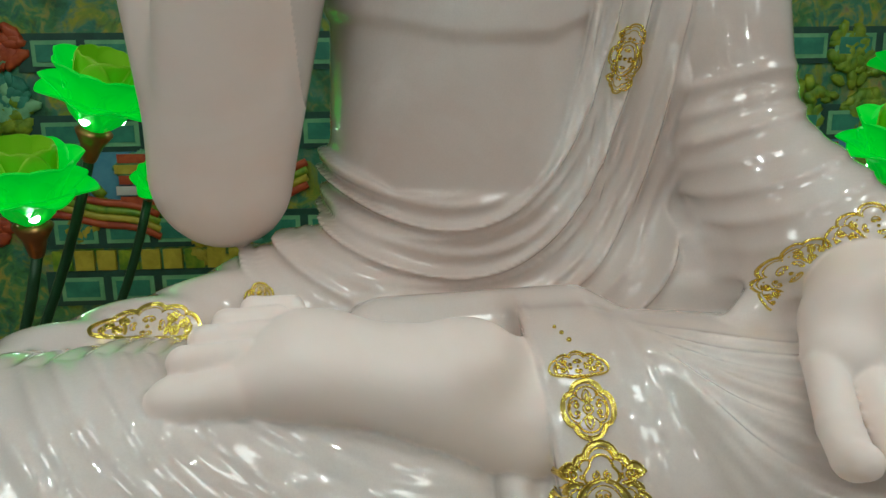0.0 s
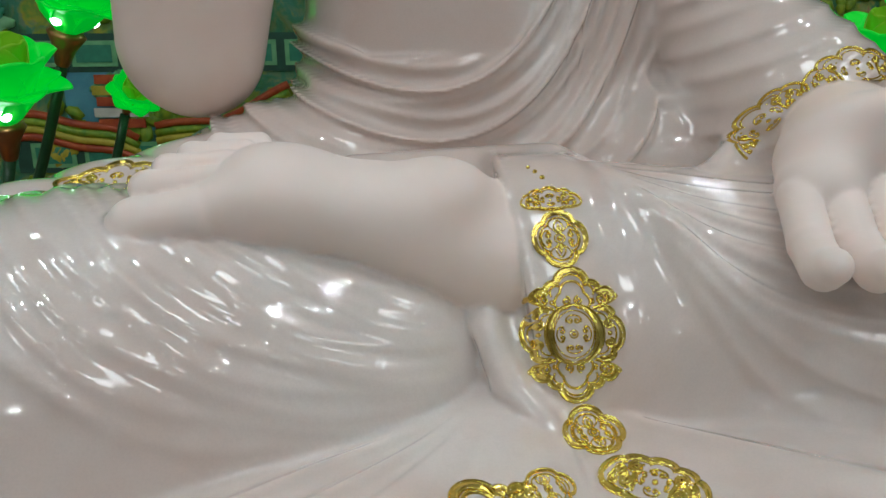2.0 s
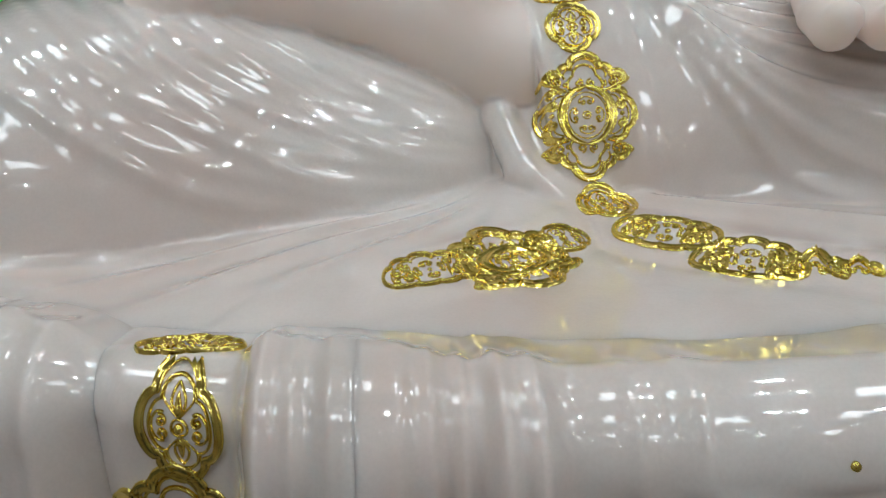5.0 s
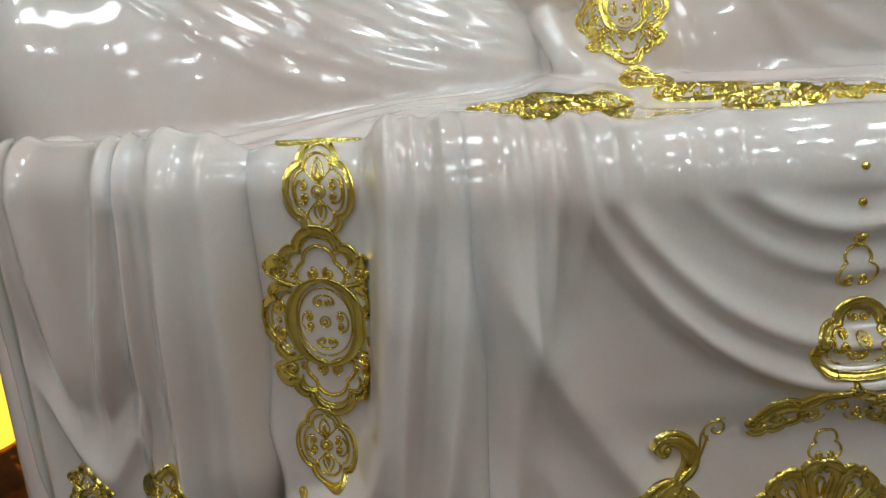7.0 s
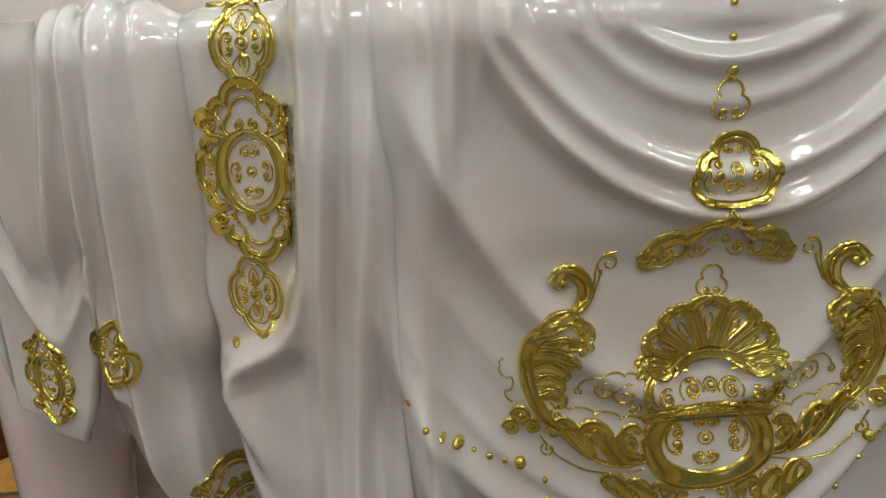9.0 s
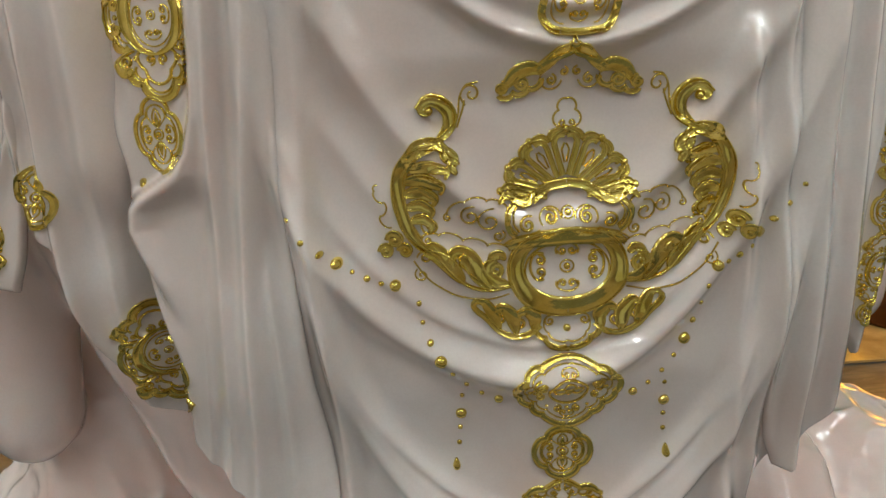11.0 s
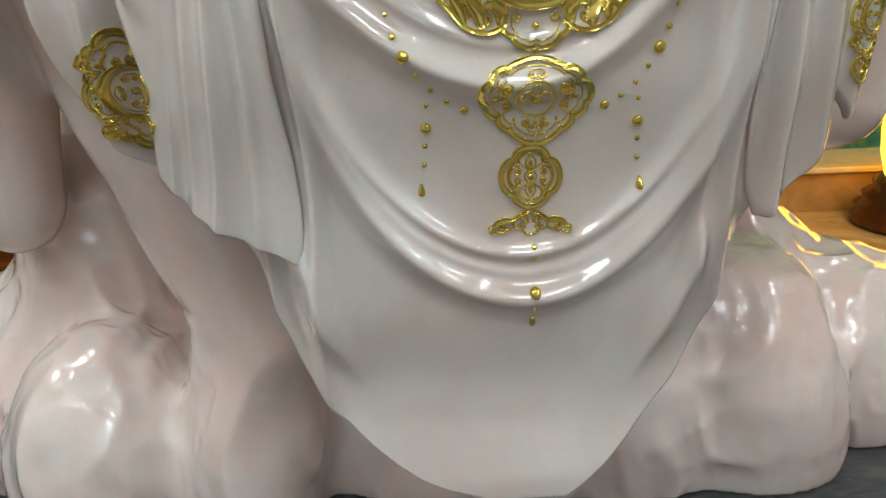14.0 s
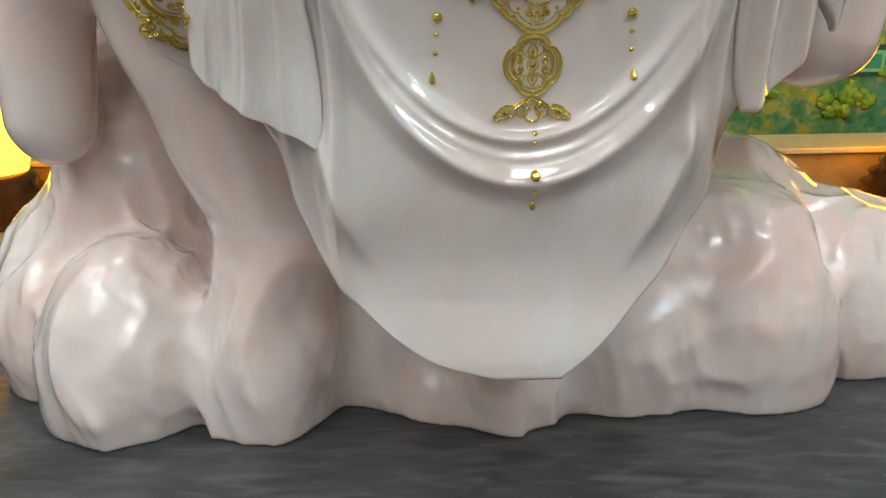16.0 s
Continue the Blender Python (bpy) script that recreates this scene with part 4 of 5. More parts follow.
def lace(w, h):
    """A lobed plate of fretted curls, longer than high; w, h: half its size."""
    k = Ink()
    m = min(w, h)
    top = scallop([(w, -0.5 * h), (0.72 * w, 0.45 * h), (0.28 * w, 0.72 * h), (-0.28 * w, 0.72 * h), (-0.72 * w, 0.45 * h), (-w, -0.5 * h)], [0.25, 0.30, 0.36, 0.30, 0.25], 9)
    low = scallop([(-w, -0.5 * h), (-0.5 * w, -0.72 * h), (0, -0.8 * h), (0.5 * w, -0.72 * h), (w, -0.5 * h)], 0.13, 8)
    k.line(np.concatenate([top, low[1:-1]]), 0.085 * m, 0.0020, True)
    k.line(np.concatenate([top, low[1:-1]]) * 0.83, 0.03 * m, 0.0012, True)
    k.join(kidney((0, 0.30 * h), 0.26 * m, 0), kidney((0, -0.38 * h), 0.22 * m, 180))
    k.bead((0, -0.05 * h), 0.10 * m)
    for g in (1, -1):
        k.join(kidney((g * 0.26 * w, -0.02 * h), 0.22 * m, -90 * g))
        for x, y, r in ((0.46, 0.28, 0.24), (0.52, -0.30, 0.22), (0.70, 0.0, 0.20), (0.80, -0.36, 0.13)):
            k.scroll((g * x * w, y * h), r * m, 90, 1.5, -g, 0.08 * m, 0.0017)
        k.swell(smooth([(g * 0.36 * w, -0.60 * h), (g * 0.42 * w, 0.0), (g * 0.60 * w, 0.46 * h)], 14), 0.09 * m, 0.0017)
        k.swell(smooth([(g * 0.60 * w, -0.52 * h), (g * 0.62 * w, -0.1 * h), (g * 0.82 * w, 0.16 * h)], 14), 0.05 * m, 0.0014)
        k.bead((g * 0.36 * w, 0.52 * h), 0.05 * m)
        k.bead((g * 0.86 * w, -0.12 * h), 0.045 * m)
    return finer(k, 0.96)


def cloud_band(w, h):
    """A pointed arch between two curled clouds."""
    half = Ink()
    half.line(smooth([(0, 0.80 * h), (0.05 * w, 0.62 * h), (0.20 * w, 0.50 * h), (0.32 * w, 0.22 * h), (0.46 * w, -0.02 * h)], 22, rounds=2), 0.16 * h, 0.0024)
    half.line(smooth([(0, 1.05 * h), (0.04 * w, 0.80 * h), (0.20 * w, 0.72 * h), (0.30 * w, 0.50 * h), (0.44 * w, 0.22 * h)], 22, rounds=1), 0.0006, 0.0030)
    half.swell(smooth([(0.36 * w, -0.02 * h), (0.56 * w, 0.14 * h), (0.76 * w, -0.04 * h), (0.88 * w, -0.42 * h), (1.0 * w, -0.45 * h)], 20), 0.24 * h, 0.0022)
    half.line(scallop([(0.98 * w, -0.72 * h), (0.78 * w, -0.66 * h), (0.58 * w, -0.52 * h), (0.40 * w, -0.22 * h)], -0.34, 8), 0.09 * h, 0.0020)
    half.scroll((0.66 * w, -0.36 * h), 0.24 * h, 60, 1.4, -1, 0.08 * h, 0.0022)
    half.scroll((0.95 * w, -0.50 * h), 0.20 * h, 90, 1.3, 1, 0.08 * h, 0.0024)
    half.scroll((0.26 * w, -0.32 * h), 0.20 * h, 90, 1.3, 1, 0.05 * h, 0.0012)
    half.scroll((0.09 * w, -0.06 * h), 0.16 * h, 90, 1.2, 1, 0.05 * h, 0.0012)
    half.arc((0.26 * w, -0.26 * h), 0.15 * w, 0.36 * h, -170, 20, 0.0006, 0.0010, 14)
    return half.mirrored()


def trefoil(w):
    half = Ink()
    half.line(scallop([(0.12 * w, -0.62 * w), (0.45 * w, 0.34 * w), (0.0, 0.98 * w)], [0.52, 0.36], 12), 0.0007, 0.0010)
    half.scroll((0.26 * w, -0.40 * w), 0.24 * w, -110, 1.3, 1, 0.0007, 0.0009)
    return half.mirrored()


def centrepiece():
    """The vase with its fan of petals, handles and foliage; unit: a few tenths of a millimetre."""
    U = 0.000305
    h = Ink()

    def P(*pts):
        return [(x * U, y * U) for x, y in pts]

    def fat(w, hh, *pts):
        h.swell(smooth(P(*pts), 22), w * U, hh)

    def thin(w, hh, *pts):
        h.line(smooth(P(*pts), 24), w * U, hh)

    # fan of hollow petals over the rim
    for a, ln, wd in ((0, 104, 25), (33, 100, 23), (62, 100, 18), (82, 104, 9)):
        s, c = math.sin(radians(a)), math.cos(radians(a))
        to = lambda r, o: (s * (26 + r) + c * o, -8 + c * (28 + r) - s * o)
        for f in (1, -1):
            if a == 0 and f < 0:
                continue
            thin(5.0, 0.0028, to(10, f * 5), to(48, f * wd * 0.62), to(74, f * wd * 0.90), to(86, f * wd * 0.55), to(84, f * 2))
            h.swell(smooth(P(to(72, f * wd * 1.25), to(88, f * wd * 1.05), to(94, f * wd * 0.45), to(ln * 0.94, 0)), 14), 6 * U, 0.0030)
            thin(2.2, 0.0022, to(34, f * 2), to(58, f * wd * 0.28), to(70, f * 1))
        if a:
            h.bead(tuple(v * U for v in to(ln * 0.94, 0)), 8 * U, 0.0024)
    h.bead((0, 112 * U), 11 * U, 0.0026)
    thin(8, 0.0032, (0, 16), (30, 12), (52, -2), (66, -14))
    thin(2.5, 0.0036, (0, 24), (34, 20), (60, 4), (78, -12))
    # rim with its knots and curls
    fat(12, 0.0032, (58, 2), (78, -14), (100, -4), (112, 10))
    fat(9, 0.0030, (70, -2), (92, 8), (118, -2), (128, -14))
    thin(5, 0.0028, (96, -12), (112, -28), (114, -50), (104, -70), (96, -74))
    thin(2.2, 0.0022, (90, -16), (102, -32), (102, -52), (92, -66))
    h.scroll((76 * U, -54 * U), 17 * U, 120, 1.5, -1, 3.2 * U, 0.0016)
    h.scroll((33 * U, -44 * U), 15 * U, 60, 1.5, 1, 3.2 * U, 0.0016)
    h.arc((33 * U, -44 * U), 20 * U, 19 * U, -40, 190, 2.0 * U, 0.0012, 16)
    # shoulder and bowl
    fat(17, 0.0030, (-112, -98), (-60, -84), (0, -78), (60, -84), (112, -98))
    thin(2.2, 0.0034, (0, -63), (50, -67), (98, -80), (118, -94))
    a = np.radians(np.linspace(-90, 62, 30))
    wide = (14 + 5 * np.sin(-a)) * U
    h.line(np.stack([(108 * U - wide * 0.8) * np.cos(a), -150 * U + (92 * U - wide) * np.sin(a)], 1), wide, 0.0028)
    h.line(np.stack([113 * U * np.cos(a), -148 * U + 94 * U * np.sin(a)], 1), 2.6 * U, 0.0034)
    h.line(np.stack([80 * U * np.cos(a), -150 * U + 58 * U * np.sin(a)], 1), 2.4 * U, 0.0022)
    h.join(kidney((52 * U, -142 * U), 25 * U, -90))
    # foliage beside the bowl
    thin(4.6, 0.0026, (110, -176), (150, -182), (190, -172), (222, -140), (248, -104), (276, -84))
    fat(14, 0.0028, (196, -162), (222, -128), (248, -106), (270, -98))
    fat(17, 0.0028, (146, -176), (170, -150), (182, -118), (206, -100), (222, -110), (216, -132))
    fat(12, 0.0026, (222, -136), (236, -104), (256, -84), (268, -92))
    thin(3.0, 0.0030, (170, -158), (186, -146), (204, -126), (202, -108), (190, -108), (184, -126))
    fat(12, 0.0026, (112, -170), (134, -168), (156, -150), (150, -128), (132, -124))
    h.scroll((136 * U, -142 * U), 20 * U, 100, 1.7, -1, 4.2 * U, 0.0020)
    fat(9, 0.0024, (116, -124), (126, -112), (142, -116), (150, -130))
    h.scroll((268 * U, -110 * U), 15 * U, 0, 1.5, 1, 2.4 * U, 0.0014)
    h.line(scallop(P((108, -108), (150, -96), (196, -84), (240, -70), (276, -74)), -0.22, 8), 2.0 * U, 0.0011)
    thin(2.0, 0.0011, (112, -190), (160, -204), (215, -192), (262, -160), (284, -128), (290, -116))
    h.scroll((276 * U, -146 * U), 15 * U, 60, 1.4, -1, 2.0 * U, 0.0010)
    # wisps between vase and handle
    for x, y, r, way in ((146, -44, 26, 1), (180, -34, 22, 1), (128, -76, 14, -1)):
        h.scroll((x * U, y * U), r * U, 110, 1.5, -way, 2.2 * U, 0.0011)
    h.line(scallop(P((112, -24), (150, -6), (190, -4), (222, -30)), -0.22, 8), 2.0 * U, 0.0010)
    h.scroll((222 * U, -36 * U), 9 * U, 90, 1.2, -1, 2.0 * U, 0.0010)
    # handles: a crescent with acanthus inside
    fat(13, 0.0030, (244, 100), (284, 84), (308, 48), (312, 6), (302, -40), (284, -72), (262, -92))
    thin(3.0, 0.0038, (240, 110), (288, 96), (318, 56), (324, 8), (312, -42), (290, -80), (266, -100))
    thin(2.4, 0.0036, (252, 92), (280, 76), (298, 46), (302, 6), (292, -38), (274, -68))
    for x0, y0, x1, y1, x2, y2, w in ((296, 58, 256, 66, 216, 54, 11), (302, 34, 262, 42, 226, 26, 12), (304, 10, 268, 18, 240, 2, 12), (300, -14, 270, -8, 248, -22, 11), (294, -38, 268, -34, 250, -48, 10)):
        fat(w, 0.0026, (x0, y0), (x1, y1), (x2, y2), (x2 + 8, y2 - 14))
        thin(1.8, 0.0031, (x0, y0 + 2), (x1, y1 + 5), (x2 + 4, y2 + 4))
    h.scroll((254 * U, -50 * U), 20 * U, 60, 1.6, -1, 2.6 * U, 0.0015)
    h.scroll((262 * U, -78 * U), 12 * U, 60, 1.4, -1, 2.4 * U, 0.0014)
    # tie and the curl on top
    fat(11, 0.0042, (214, 88), (240, 104), (272, 104), (292, 88))
    fat(9, 0.0042, (222, 108), (246, 98), (278, 88), (300, 76))
    fat(10, 0.0036, (222, 96), (206, 76), (212, 58), (202, 46))
    fat(8, 0.0036, (230, 92), (218, 74), (196, 64))
    fat(13, 0.0034, (236, 104), (208, 128), (206, 156), (226, 178), (250, 182), (264, 164), (254, 150), (242, 156))
    thin(2.6, 0.0040, (232, 112), (202, 134), (202, 162), (226, 184), (254, 186), (270, 166))
    h.bead((246 * U, 160 * U), 9 * U, 0.0034)
    h.scroll((168 * U, 186 * U), 22 * U, -60, 1.4, 1, 2.0 * U, 0.0010)
    thin(2.0, 0.0010, (206, 118), (192, 150), (190, 182), (178, 204), (156, 206))
    thin(2.0, 0.0010, (196, 128), (184, 160), (180, 176))
    # small clouds at the handles' feet
    for x, y, r in ((322, -72, 16), (304, -94, 13), (340, -94, 13)):
        h.scroll((x * U, y * U), r * U, 0, 1.4, 1, 5.5 * U, 0.0024)
        h.bead((x * U, y * U), 6 * U, 0.0024)
    h.line(scallop(P((326, -48), (346, -26), (338, 0), (354, 22), (348, 32)), [0.3, -0.3, 0.3, 0.4], 7), 2.0 * U, 0.0010)
    # foliage under the bowl
    thin(5.0, 0.0026, (52, -262), (72, -280), (104, -284), (138, -268), (160, -236), (180, -222), (186, -206), (170, -202))
    fat(13, 0.0026, (66, -272), (62, -244), (80, -226), (98, -236))
    fat(14, 0.0026, (100, -276), (106, -240), (126, -216), (142, -226))
    fat(12, 0.0026, (132, -266), (144, -232), (160, -204), (176, -204))
    h.scroll((92 * U, -256 * U), 15 * U, 100, 1.6, -1, 3.4 * U, 0.0018)
    h.scroll((128 * U, -244 * U), 12 * U, 100, 1.5, -1, 3.0 * U, 0.0018)
    h.line(scallop(P((0, -306), (44, -288), (62, -262)), 0.24, 9), 5.0 * U, 0.0024)
    h.line(scallop(P((0, -294), (36, -280), (40, -250)), 0.24, 9), 2.0 * U, 0.0013)
    h.scroll((34 * U, -256 * U), 12 * U, 100, 1.4, -1, 2.4 * U, 0.0013)
    out = h.mirrored()
    out.join(kidney((0, -112 * U), 20 * U), kidney((0, -178 * U), 20 * U, 180))
    out.bead((0, -144 * U), 7 * U)
    out.ring((0, -144 * U), 13 * U, 12 * U, 2 * U, 0.0012, 18)
    out.bead((0, -272 * U), 8 * U)
    out.bead((0, -36 * U), 7 * U)
    out.ring((0, -36 * U), 11 * U, 11 * U, 2 * U, 0.0012, 18)
    return out


def facing(x, z):
    """Places of a drawing that faces the hall, its middle at (x, z)."""
    return lambda u, v: (Vector((x + u, -0.2, z + v)), Vector((0, 1, 0)))


def lying(x, y, turn):
    c, s = math.cos(radians(turn)), math.sin(radians(turn))
    return lambda u, v: (Vector((x + u * c - v * s, y + u * s + v * c, 0.80)), Vector((0, 0, -1)))


def sloping(x, y, z, pitch, yaw=0.0, roll=0.0):
    """Places on a face that leans back by pitch degrees from the upright."""
    m = Euler((radians(-pitch), 0, radians(yaw))).to_matrix() @ Euler((0, radians(roll), 0)).to_matrix()
    right, up, way = m @ Vector((1, 0, 0)), m @ Vector((0, 0, 1)), m @ Vector((0, 1, 0))
    return lambda u, v: (Vector((x, y, z)) + right * u + up * v - way * 0.10, way)


C = 0.001
# the middle of the hanging cloth, from the top down
beads = Ink()
for v, r in ((0.696, 0.0018), (0.681, 0.0019), (0.666, 0.0030)):
    beads.bead((C, v), r)
lay(beads, facing(0, 0))
lay(trefoil(0.0105), facing(C, 0.652))
top = Ink()
top.line(scallop([(0.0125, -0.0190), (0.0120, 0.0085), (-0.0120, 0.0085), (-0.0125, -0.0190)], [0.40, 0.42, 0.40], 14), 0.0023, 0.0023)
top.line(scallop([(0.0125, -0.0190), (0.0120, 0.0085), (-0.0120, 0.0085), (-0.0125, -0.0190)], [0.40, 0.42, 0.40], 14) * 0.76, 0.0006, 0.0012)
top.line([(-0.0125, -0.0190), (-0.004, -0.0200), (0.004, -0.0200), (0.0125, -0.0190)], 0.0018, 0.0030)
top.join(kidney((0, 0.0105), 0.0052), kidney((0, -0.0095), 0.0052, 180), kidney((0.0112, 0), 0.0066, -90), kidney((-0.0112, 0), 0.0066, 90))
top.bead((0, 0), 0.0018)
top.ring((0, 0), 0.0034, 0.0034, 0.0007, 0.0014, 20)
lay(top.moved(0, 0, 0.82, 0.84), facing(C + 0.003, 0.622))
lay(cloud_band(0.039, 0.0165), facing(C, 0.587))
lay(trefoil(0.0095), facing(C - 0.001, 0.562))
lay(centrepiece(), facing(C - 0.002, 0.520))
half = Ink()
half.line(scallop([(0.0, 0.0255), (0.0165, 0.0195), (0.0260, 0.0125), (0.0290, -0.0005), (0.0215, -0.0075), (0.0150, -0.0150), (0.0, -0.0235)], [-0.10, -0.28, -0.36, -0.28, -0.28, -0.16], 8)[::-1], 0.0017, 0.0022)
half.line(scallop([(0.0, 0.0215), (0.0150, 0.0165), (0.0225, 0.0105), (0.0245, 0.0005), (0.0185, -0.0055), (0.0120, -0.0120), (0.0, -0.0195)], [-0.10, -0.28, -0.36, -0.28, -0.28, -0.16], 8)[::-1], 0.0006, 0.0014)
half.scroll((0.0175, 0.0085), 0.0050, 90, 1.5, -1, 0.0011, 0.0016)
half.scroll((0.0170, -0.0020), 0.0030, 90, 1.4, 1, 0.0009, 0.0013)
half.scroll((0.0060, -0.0120), 0.0030, 90, 1.4, 1, 0.0009, 0.0013)
half.bead((0.0235, 0.0035), 0.0016)
half.bead((0.0125, -0.0095), 0.0012)
cup = half.mirrored()
cup.join(kidney((0.0175, 0.0062), 0.0052, -60), kidney((-0.0175, 0.0062), 0.0052, 60), kidney((0, -0.0150), 0.0042, 180), kidney((0, 0.0165), 0.0046))
cup.ring((0, 0.003), 0.0118, 0.0105, 0.0009, 0.0016, 32)
cup.bead((0, 0.002), 0.0022)
cup.bead((0, -0.0115), 0.0016)
for a in (90, 20, 160):
    cup.arc((0.0058 * math.cos(radians(a)), 0.002 + 0.0058 * math.sin(radians(a))), 0.0034, 0.0034, 0, 340, 0.0008, 0.0014, 16)
lay(cup, facing(C - 0.002, 0.394))
lay(flower_medallion(0.0195, 0.0205), facing(C - 0.004, 0.3485))
lay(cloud_band(0.0265, 0.0090).moved(0, 0, 1, 1), facing(C - 0.004, 0.3195))
tail = Ink()
for f in (1, -1):
    tail.scroll((f * 0.0042, 0.0035), 0.0032, 90, 1.3, f, 0.0008, 0.0013)
tail.line(scallop([(0.0042, 0.0), (0.0, -0.0070), (-0.0042, 0.0)], [-0.35, -0.35], 8), 0.0009, 0.0014)
lay(tail, facing(C - 0.004, 0.318))
beads = Ink()
for v, r in ((0.424, 0.0018), (0.303, 0.0018), (0.296, 0.0016), (0.275, 0.0040), (0.262, 0.0020)):
    beads.bead((C - 0.002, v), r)
beads.bead((C - 0.003, 0.2505), 0.0027, None, 2.2)
# strings of beads in two swags and two tassels
for f, s in ((-1, 1.0), (1, 0.86)):
    for k in range(8):
        t = k / 7
        beads.bead((f * s * (0.157 - 0.056 * t), 0.516 - 0.083 * t + 0.038 * t * t), (0.0015, 0.0018, 0.0020, 0.0036, 0.0015, 0.0022, 0.0018, 0.0036)[k])
    for k in range(8):
        t = k / 7
        beads.bead((f * (0.5 + 0.5 * s) * (0.088 + 0.006 * t - 0.051 * t ** 1.6), 0.459 - 0.088 * t + 0.020 * t ** 3), (0.0018, 0.0016, 0.0022, 0.0040, 0.0017, 0.0017, 0.0017, 0.0030)[k])
    for k, r in enumerate((0.0016, 0.0038, 0.0018, 0.0018)):
        beads.bead((f * (0.5 + 0.5 * s) * (0.0655 + 0.001 * k), 0.394 - (0, 0.014, 0.025, 0.037)[k]), r)
    beads.bead((f * (0.5 + 0.5 * s) * 0.071, 0.339), 0.0030, None, 2.2)
lay(beads, facing(0, 0))
# the upright band on the gathered cloth
beside = lambda p: p.x < roll_line(p.z) - 0.0055 and p.y < 0.09
hung = lambda p: beside(p) and p.y < 0.062
lay(lace(0.020, 0.012), lambda u, v: (Vector((-0.228 + u, 0.068 + v, 0.80)), Vector((0, 0, -1))), beside)
lay(flower_medallion(0.0170, 0.0225), facing(-0.227, 0.694), hung)
lay(large_medallion(0.0310, 0.0470), facing(-0.231, 0.629), hung)
lay(flower_medallion(0.0165, 0.0235), facing(-0.238, 0.561), hung)
dot = Ink()
dot.bead((0, 0), 0.0026)
lay(dot, facing(-0.254, 0.532))
lay(large_medallion(0.0290, 0.0400).moved(0, 0, 1, 1, 8), facing(-0.272, 0.404))
lay(flower_medallion(0.0190, 0.0210).moved(0, 0, 1, 1, -20), facing(-0.331, 0.523))
lay(large_medallion(0.020, 0.033), facing(-0.394, 0.495))
lay(flower_medallion(0.014, 0.018), facing(0.236, 0.478))
lay(large_medallion(0.014, 0.030), facing(0.232, 0.436))
lay(flower_medallion(0.010, 0.012), facing(0.233, 0.402))
lay(large_medallion(0.016, 0.035), facing(0.240, 0.525))
# the band over the lower leg, and the two hems that leave it on the seat
lay(dot.moved(0, 0, 0.8, 0.8).join(dot.moved(-0.004, 0.008, 0.7, 0.7), dot.moved(-0.008, 0.015, 0.6, 0.6)), sloping(-0.021, 0.350, 0.874, 55))
lay(lace(0.0205, 0.0105), sloping(-0.019, 0.332, 0.859, 42))
lay(flower_medallion(0.0190, 0.0215), sloping(-0.017, 0.309, 0.836, 35))
lay(large_medallion(0.0305, 0.0425), sloping(-0.013, 0.284, 0.776, 22))
lay(flower_medallion(0.0210, 0.0195), sloping(-0.006, 0.240, 0.728, 55, 0, -12))
lay(flower_medallion(0.0190, 0.0125), lying(-0.045, 0.197, 22))
lay(large_medallion(0.0380, 0.0240), lying(-0.080, 0.165, 30))
lay(lace(0.0260, 0.0135), lying(-0.128, 0.145, 26))
lay(lace(0.0290, 0.0190), lying(0.017, 0.193, -38))
lay(lace(0.0270, 0.0180), lying(0.045, 0.149, -34))
lay(cloud_band(0.0150, 0.0130), lying(0.073, 0.134, -30))
lay(cloud_band(0.0110, 0.0080), lying(0.090, 0.124, -28))
lay(dot.join(dot.moved(0.009, -0.001, 0.8, 0.8), dot.moved(0.017, -0.002, 0.6, 0.6)), lying(0.115, 0.129, -28))
# cuff, breast and knee
lay(lace(0.030, 0.0145).moved(0, 0, 1, 1, 52), sloping(0.168, 0.40, 0.905, 25))
lay(lace(0.042, 0.0145).moved(0, 0, 1, 1, 12), sloping(0.230, 0.40, 0.940, 25))
lay(large_medallion(0.014, 0.036).moved(0, 0, 1, 1, -18), facing(0.072, 1.085))
lay(lace(0.045, 0.020), sloping(-0.368, 0.45, 0.878, 60))
lay(flower_medallion(0.014, 0.014), sloping(-0.275, 0.47, 0.90, 60))


slots = np.concatenate(STATUE.m)
statue = mesh_object("statue", np.concatenate(STATUE.v), STATUE.f, [STONE, GOLD, ROCK], np.array([0, 0, 1, 2])[slots])
mask = statue.data.attributes.new("bare", "FLOAT", "POINT")
bare = np.zeros(STATUE.n, np.float32)
for first, values in STATUE.bare.items():
    bare[first:first + len(values)] = values
mask.data.foreach_set("value", bare)
tagged(statue, "polished pinkish white marble statue seated on a rock, with gilded ornaments", "statue")

# ---- the room ----
WALL = plain("cream_plaster", (0.40, 0.35, 0.30), (0.48, 0.42, 0.37), 0.9, 3.0)
CEILING = plain("white_plaster", (0.66, 0.65, 0.62), (0.72, 0.71, 0.68), 0.9, 3.0)
FLOOR = plain("floor_tile", (0.20, 0.15, 0.115), (0.30, 0.235, 0.18), 0.3, 5.0)


